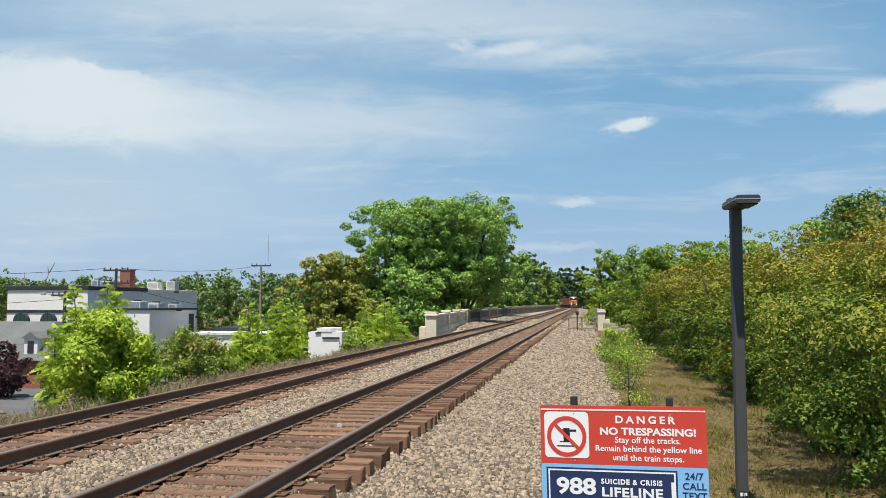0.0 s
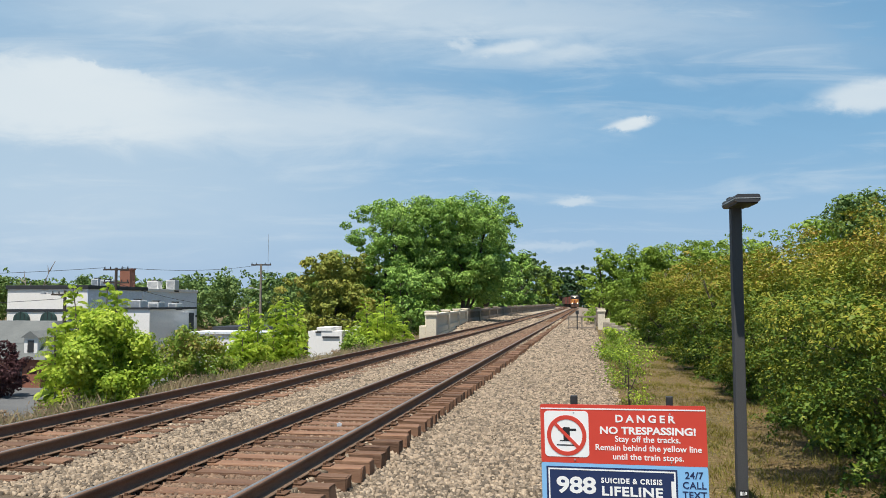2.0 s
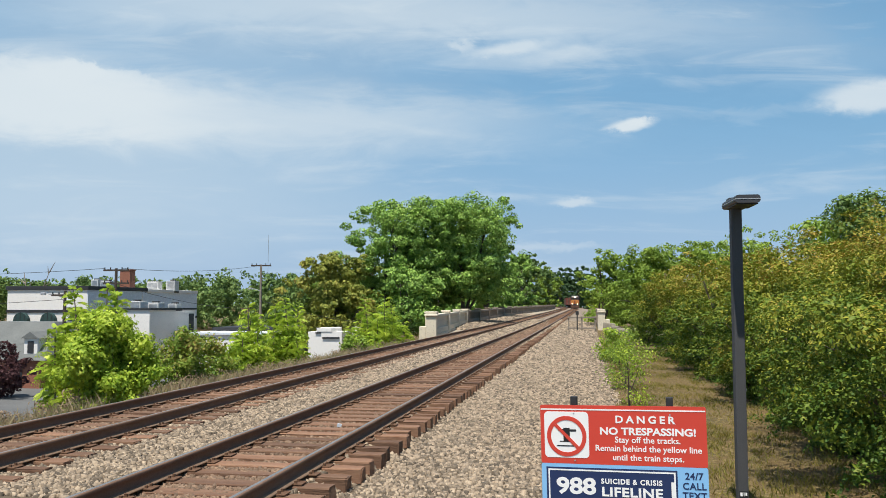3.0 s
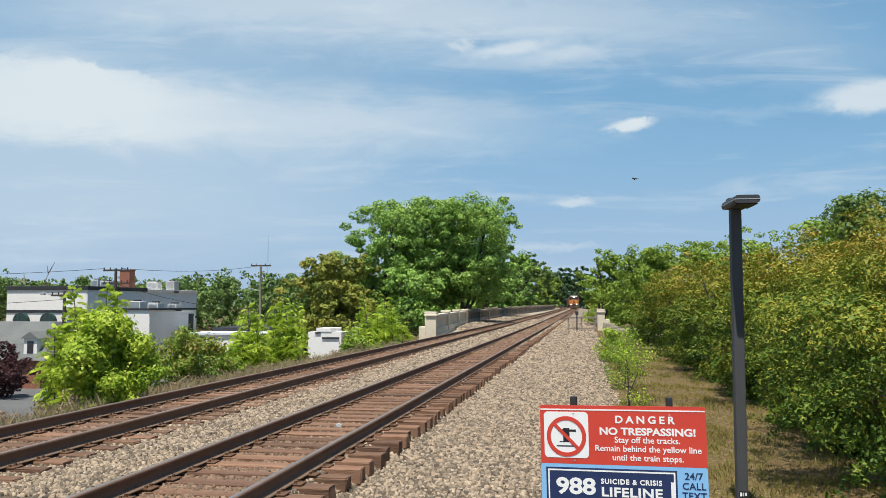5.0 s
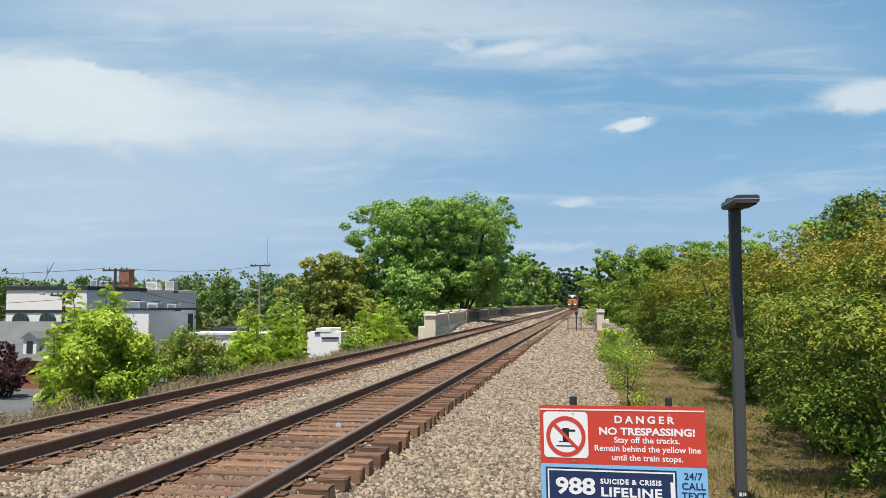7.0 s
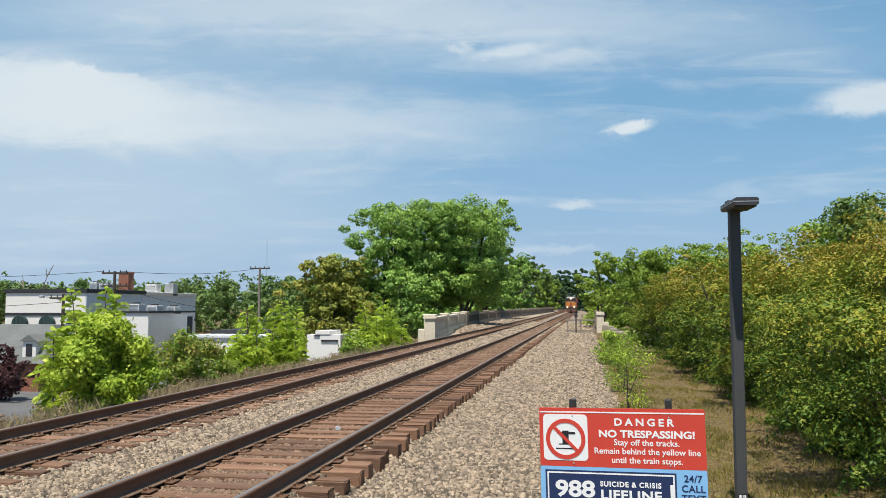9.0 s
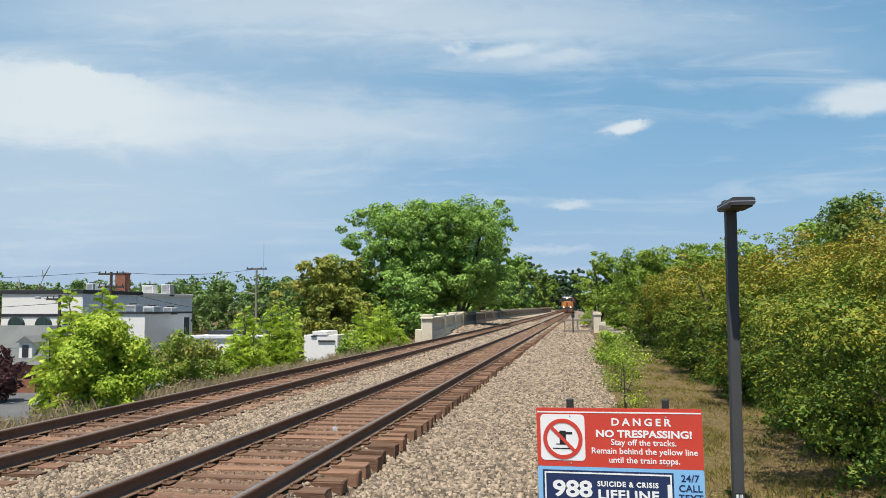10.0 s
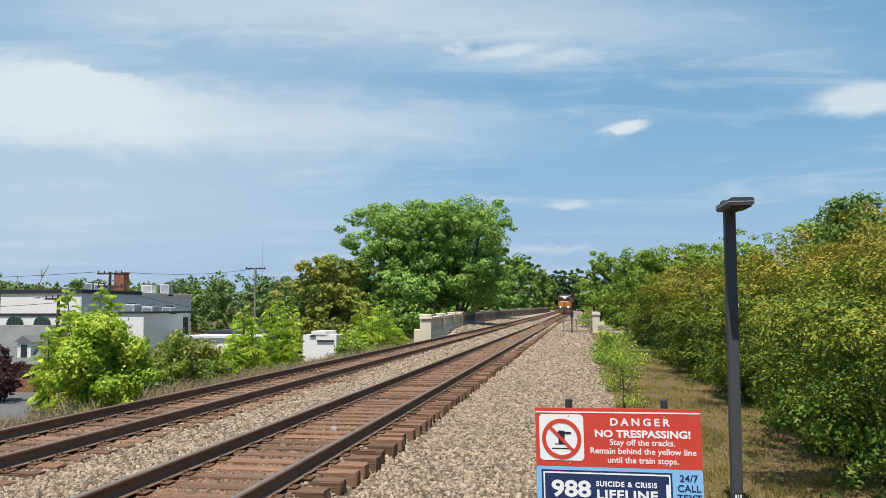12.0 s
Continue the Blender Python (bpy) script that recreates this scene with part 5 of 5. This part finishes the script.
def house():
    h = empty("house", pose(-46.8, 55, LOW), "small brick house with a grey shingle roof and a white dormer", "house")
    part("wall", boxes((0, 7.0, 0, 8, -0.5, 2.3)), "brick", h, "red brick wall")
    bm = bmesh.new()
    vs = [bm.verts.new(c) for c in ((-0.3, -0.4, 2.2), (7.6, -0.4, 2.2), (7.6, 8.4, 2.2), (-0.3, 8.4, 2.2), (-0.3, 2.6, 4.95), (6.2, 2.6, 4.95), (6.2, 5.4, 4.95), (-0.3, 5.4, 4.95))]
    for q in ((0, 1, 5, 4), (1, 2, 6, 5), (2, 3, 7, 6), (3, 0, 4, 7), (4, 5, 6, 7), (3, 2, 1, 0)):
        bm.faces.new([vs[i] for i in q])
    part("roof", bm, "shingle", h, "grey shingle roof")
    d = part("dormer", boxes((5.5, 6.6, 0.1, 2.0, 2.5, 3.8)), "paintwhite", h, "white dormer with a window")
    part("dormer_roof", prism(bmesh.new(), [(5.3, 3.8), (6.8, 3.8), (6.05, 4.3)], -0.05, 2.2), "shingle", d)
    part("window", boxes((5.8, 6.3, 0.06, 0.1, 2.7, 3.6)), "trimdark", d)
    part("door", boxes((4.6, 5.5, -0.06, 0.0, -0.3, 1.9)), "trimdark", h)
    l = empty("low_building", pose(-38, 75, LOW), "long low pale building with a flat dark-edged roof", "building")
    part("wall", boxes((0, 9.0, 0, 10, -0.5, 3.4)), "palegrey", l)
    part("roof_edge", boxes((-0.2, 9.2, -0.2, 10, 3.4, 3.62)), "paintgrey", l)
    part("roof", boxes((0.2, 15.0, 4, 14, 3.62, 4.0)), "trimdark", l)
    w = empty("white_shed", pose(-24.4, 70, LOW), "small white flat-roofed building below the bank", "building")
    part("wall", boxes((0, 3.1, 0, 3, -0.5, 3.9)), "paintwhite", w)
    part("parapet", boxes((0.8, 2.2, -0.06, 3, 3.9, 4.25), bevel=0.03), "paintwhite", w)
    part("coping", boxes((0.7, 1.2, -0.1, 0.0, 3.75, 3.87), (1.35, 2.9, -0.1, 0.0, 3.3, 3.45)), "trimdark", w)
    part("vent", boxes((3.5, 4.3, 2, 2.8, 3.0, 4.3), bevel=0.03), "paintwhite", w)
    lot = raw("parking_lot", [(-75, 38, LOW + 0.12), (-20, 38, LOW + 0.12), (-20, 69, LOW + 0.12), (-75, 69, LOW + 0.12)], [(0, 1, 2, 3)], "asphalt", None, "grey asphalt parking lot below the bank")
    tagged(lot, "", "parking lot", "", "structure")


white_hall()
house()


# ---- poles and wires ----
def utility_pole(x, y, top, arms, material, label, lamp=0, angle=0.0, drop=0.6):
    p = empty("utility_pole", pose(x, y, LOW, 0, 0, angle), label, "utility pole", "utility poles")
    part("mast", tube(bmesh.new(), (0, 0, -0.5), (0, 0, top - LOW), 0.17, 0.11, 10), material, p)
    for z in arms:
        a = part("crossarm", boxes((-1.1, 1.1, -0.06, 0.06, top - LOW - z - 0.07, top - LOW - z + 0.07)), "timber_dark", p)
        for ix in (-1.0, -0.5, 0.5, 1.0):
            part("insulator", tube(bmesh.new(), (ix, 0, top - LOW - z + 0.07), (ix, 0, top - LOW - z + 0.24), 0.05, 0.035, 7), "iron", a)
    if lamp:
        a = part("lamp_arm", tube(bmesh.new(), (0, 0, top - LOW - drop), (lamp, 0, top - LOW - drop + 0.3), 0.04, 0.035, 6), "metal", p)
        part("lamp_head", boxes((lamp - 0.35 if lamp < 0 else lamp, lamp if lamp < 0 else lamp + 0.35, -0.12, 0.12, top - LOW - drop + 0.18, top - LOW - drop + 0.36), bevel=0.03), "metal", a)
    return p


def span(a, b, sag, label="thin black overhead cable between poles"):
    cu = bpy.data.curves.new("cable", "CURVE")
    cu.dimensions, cu.bevel_depth, cu.bevel_resolution = "3D", 0.018, 0
    sp = cu.splines.new("POLY")
    sp.points.add(16)
    for i in range(17):
        t = i / 16
        q = Vector(a).lerp(Vector(b), t)
        sp.points[i].co = (q.x, q.y, q.z - sag * 4 * t * (1 - t), 1)
    cu.materials.append(M["wire"])
    tagged(new("overhead_cable", cu), label, "cable", "overhead cables")


utility_pole(-37.0, 60, 4.9, (0.15, 1.2), "timber_dark", "dark wooden utility pole with two crossarms")
def dead_tree():
    t = empty("dead_tree", pose(-77.6, 105, LOW), "bare grey dead treetop above the flat roofs", "tree")
    bm = tube(bmesh.new(), (0, 0, -0.3), (0.2, 0, 7.6), 0.22, 0.13, 7)
    for a, b in (((0.2, 0, 7.2), (-1.2, 0, 9.0)), ((-1.2, 0, 9.0), (-1.6, 0.1, 11.0)), ((-1.3, 0, 9.3), (-2.2, 0, 10.1)), ((0.2, 0, 7.5), (1.6, 0.2, 8.9)), ((1.6, 0.2, 8.9), (2.6, 0.1, 9.4)),
                 ((1.5, 0.1, 8.8), (2.4, 0.1, 10.9)), ((2.4, 0.1, 10.9), (3.3, 0.1, 12.4)), ((2.3, 0.1, 10.6), (2.2, 0, 11.8)), ((-0.7, 0, 8.4), (-0.3, 0, 9.6)), ((0.2, 0, 7.4), (0.7, 0, 8.7))):
        tube(bm, a, b, 0.09, 0.03, 5)
    part("trunk", bm, "timber", t)
    m = empty("radio_mast", pose(-92.8, 230, LOW), "thin distant lattice radio mast above the trees", "mast")
    part("mast", boxes((-0.05, 0.05, -0.05, 0.05, -0.2, 25.5)), "metal", m)
    part("aerial", boxes((-0.03, 0.03, -0.03, 0.03, 25.5, 27.0)), "metal", m)


dead_tree()
utility_pole(6.3, 68.0, 4.5, (), "timber", "weathered wooden pole standing among the trees")
utility_pole(-38.0, 55, 3.0, (0.3,), "timber_dark", "dark wooden pole with a street lamp arm", -1.6, 0.0, 0.45)
utility_pole(-35.1, 85, 6.4, (0.12,), "timber", "tall pale wooden utility pole with a small lamp", -1.0, 10, 2.9)
span((-36.5, 60, 4.9), (-35.1, 85, 6.3), 0.4)
span((-38.0, 60, 4.9), (-75, 62, 5.0), 0.5)
span((-37.4, 60, 3.8), (-35.4, 85, 1.6), 0.6)
span((-35.1, 85, 2.5), (-17, 70, 0.3), 0.5)
span((-38.0, 55, 2.4), (-80, 52, 2.0), 0.6)


# ---- the train ----
def locomotive():
    t = empty("locomotive", pose(NEAR_X, 320, 0.2), "oncoming orange and dark diesel locomotive with lit headlamps", "locomotive")
    # own space: front towards -y, rail top at z = 0
    part("underframe", boxes((-1.5, 1.5, 0.3, 22, 1.1, 1.5), bevel=0.04), "loco_dark", t)
    part("pilot", prism(bmesh.new(), [(-1.45, 0.15), (1.45, 0.15), (1.5, 1.1), (-1.5, 1.1)], 0.0, 0.35), "wagon_brown", t, "dull red-brown snow plough pilot")
    nose = part("nose", boxes((-1.1, 1.1, 0.7, 2.4, 1.5, 3.05), bevel=0.15), "orange", t, "weathered orange nose")
    part("ditch_light", tube(bmesh.new(), (-0.95, 0.28, 1.55), (-0.95, 0.2, 1.55), 0.15, 0.15, 12), "headlamp", nose, "lit ditch light")
    part("ditch_light", tube(bmesh.new(), (0.95, 0.28, 1.55), (0.95, 0.2, 1.55), 0.15, 0.15, 12), "headlamp", nose, "lit ditch light")
    part("nose_door", boxes((-0.22, 0.22, 0.66, 0.72, 1.6, 2.8)), "wagon", nose)
    cab = part("cab", prism(bmesh.new(), [(-1.52, 1.5), (1.52, 1.5), (1.52, 3.9), (1.1, 4.45), (-1.1, 4.45), (-1.52, 3.9)], 2.2, 5.0), "orange", t, "orange cab with a dark roof")
    for x in (-1.2, 0.08):
        part("windscreen", boxes((x, x + 1.12, 2.1, 2.16, 3.15, 3.85)), "trimdark", cab, "dark windscreen")
    part("window_band", boxes((-1.5, 1.5, 2.14, 2.19, 3.05, 3.95)), "loco_dark", cab, "dark band round the windscreens")
    part("roof", prism(bmesh.new(), [(-1.53, 4.0), (1.53, 4.0), (1.12, 4.6), (-1.12, 4.6)], 2.15, 5.05), "roofgrey", cab, "dull grey cab roof")
    part("headlight", tube(bmesh.new(), (0, 2.12, 3.98), (0, 2.02, 3.98), 0.24, 0.24, 14), "headlamp", cab, "lit headlight")
    part("number_board", boxes((-0.95, -0.45, 2.08, 2.16, 4.08, 4.3)), "white", cab)
    part("number_board", boxes((0.45, 0.95, 2.08, 2.16, 4.08, 4.3)), "white", cab)
    part("hood", prism(bmesh.new(), [(-1.0, 1.5), (1.0, 1.5), (1.0, 4.0), (0.7, 4.4), (-0.7, 4.4), (-1.0, 4.0)], 5.0, 21.5), "orange", t, "orange engine hood")
    part("fuel_tank", boxes((-1.3, 1.3, 8.5, 13.5, 0.4, 1.1), bevel=0.1), "steel", t)
    for y in (3.4, 18.0):
        b = part("truck", boxes((-1.15, -1.0, y - 1.9, y + 1.9, 0.4, 0.9), (1.0, 1.15, y - 1.9, y + 1.9, 0.4, 0.9)), "steel", t)
        for k in (-1.6, 0, 1.6):
            for wx in (-0.80, 0.68):
                part("wheel", tube(bmesh.new(), (wx, y + k, 0.5), (wx + 0.12, y + k, 0.5), 0.5, 0.5, 18), "steel", b)
    for x in (-1.4, 1.4):
        part("handrail", tube(tube(bmesh.new(), (x, 0.4, 2.5), (x, 2.2, 2.5), 0.025, 0.025, 6), (x, 0.4, 1.5), (x, 0.4, 2.5), 0.025, 0.025, 6), "metal", t)
    part("coupler", boxes((-0.18, 0.18, -0.5, 0.3, 0.75, 1.05), bevel=0.04), "steel", t)
    return t


def wagon(material, label):
    t = empty("freight_wagon", pose(NEAR_X, 350, 0.2), label, "freight wagon", "wagons behind the locomotive")
    part("body", boxes((-1.5, 1.5, 0.4, 15.0, 1.1, 4.1), bevel=0.06), material, t)
    for k in range(9):
        for x in (-1.56, 1.5):
            part("rib", boxes((x, x + 0.06, 0.8 + 1.7 * k, 0.95 + 1.7 * k, 1.1, 4.1)), material, t)
    part("end_sill", boxes((-1.4, 1.4, 0.0, 0.4, 0.8, 1.2), bevel=0.03), "steel", t)
    for y in (2.4, 13.0):
        b = part("truck", boxes((-1.1, -0.95, y - 1.2, y + 1.2, 0.35, 0.75), (0.95, 1.1, y - 1.2, y + 1.2, 0.35, 0.75)), "steel", t)
        for k in (-0.9, 0.9):
            for wx in (-0.80, 0.68):
                part("wheel", tube(bmesh.new(), (wx, y + k, 0.46), (wx + 0.12, y + k, 0.46), 0.46, 0.46, 16), "steel", b)
    return t


TRAIN = [(locomotive(), 0.0, 22.3)]
at = 22.3
for i in range(4):
    TRAIN.append((wagon("wagon" if i % 2 == 0 else "wagon_brown", "faded oxide-red freight wagon behind the locomotive" if i % 2 == 0 else "brown ribbed freight wagon behind the locomotive"), at, 15.4))
    at += 15.6


def bird():
    b = empty("bird", pose(0, 30, 6), "small black bird in flight", "bird")
    bm = bmesh.new()
    bmesh.ops.create_uvsphere(bm, u_segments=12, v_segments=8, radius=1.0, matrix=Matrix.Diagonal((0.14, 0.045, 0.045, 1)))
    bmesh.ops.create_uvsphere(bm, u_segments=10, v_segments=6, radius=0.035, matrix=Matrix.Translation((-0.15, 0, 0.015)))
    tube(bm, (-0.175, 0, 0.01), (-0.215, 0, 0.0), 0.012, 0.002, 6)
    part("body", bm, "feather", b, "", True)
    part("tail", prism(bmesh.new(), [(0.10, -0.01), (0.24, -0.02), (0.24, 0.0), (0.10, 0.015)], -0.035, 0.035), "feather", b)
    b.scale = (0.95, 0.95, 0.95)
    wings = []
    for s in (-1, 1):
        bm = bmesh.new()
        pts = [(-0.07, 0), (-0.085, 0.10 * s), (-0.03, 0.21 * s), (0.02, 0.20 * s), (0.05, 0.09 * s), (0.06, 0)]
        vs = [[bm.verts.new((x, y, z)) for x, y in pts] for z in (0.0, 0.008)]
        bm.faces.new(vs[0])
        bm.faces.new(vs[1][::-1])
        for i in range(6):
            bm.faces.new((vs[0][i], vs[0][(i + 1) % 6], vs[1][(i + 1) % 6], vs[1][i]))
        bmesh.ops.recalc_face_normals(bm, faces=bm.faces)
        wings.append((part("wing", bm, "feather", b), s))
    return b, wings


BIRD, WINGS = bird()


def motions():
    """All that moves: the train along its track, and the bird across the sky."""
    for ob, back, long in TRAIN:
        rows = []
        for k in range(13):
            y0 = 332 - 10.7 * k + back
            y1 = y0 + long
            a = math.degrees(math.atan2(-(bend(y1) - bend(y0)), long))
            rows.append((k, pose(NEAR_X + bend(y0), y0, 0.2 + rise(y0), 0, 0, a)))
        walk(ob, rows)
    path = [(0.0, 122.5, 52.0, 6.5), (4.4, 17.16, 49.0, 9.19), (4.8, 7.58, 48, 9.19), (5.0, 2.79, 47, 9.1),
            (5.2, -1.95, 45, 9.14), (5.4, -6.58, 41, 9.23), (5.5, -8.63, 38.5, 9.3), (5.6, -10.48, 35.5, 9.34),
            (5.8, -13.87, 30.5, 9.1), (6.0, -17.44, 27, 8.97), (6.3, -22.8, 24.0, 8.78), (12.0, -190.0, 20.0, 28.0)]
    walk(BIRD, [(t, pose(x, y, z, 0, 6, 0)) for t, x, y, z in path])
    for ob, s in WINGS:
        walk(ob, [(0.1 * k, pose(0, 0, 0.02, s * (38 if k % 2 else -22))) for k in range(121)])


motions()
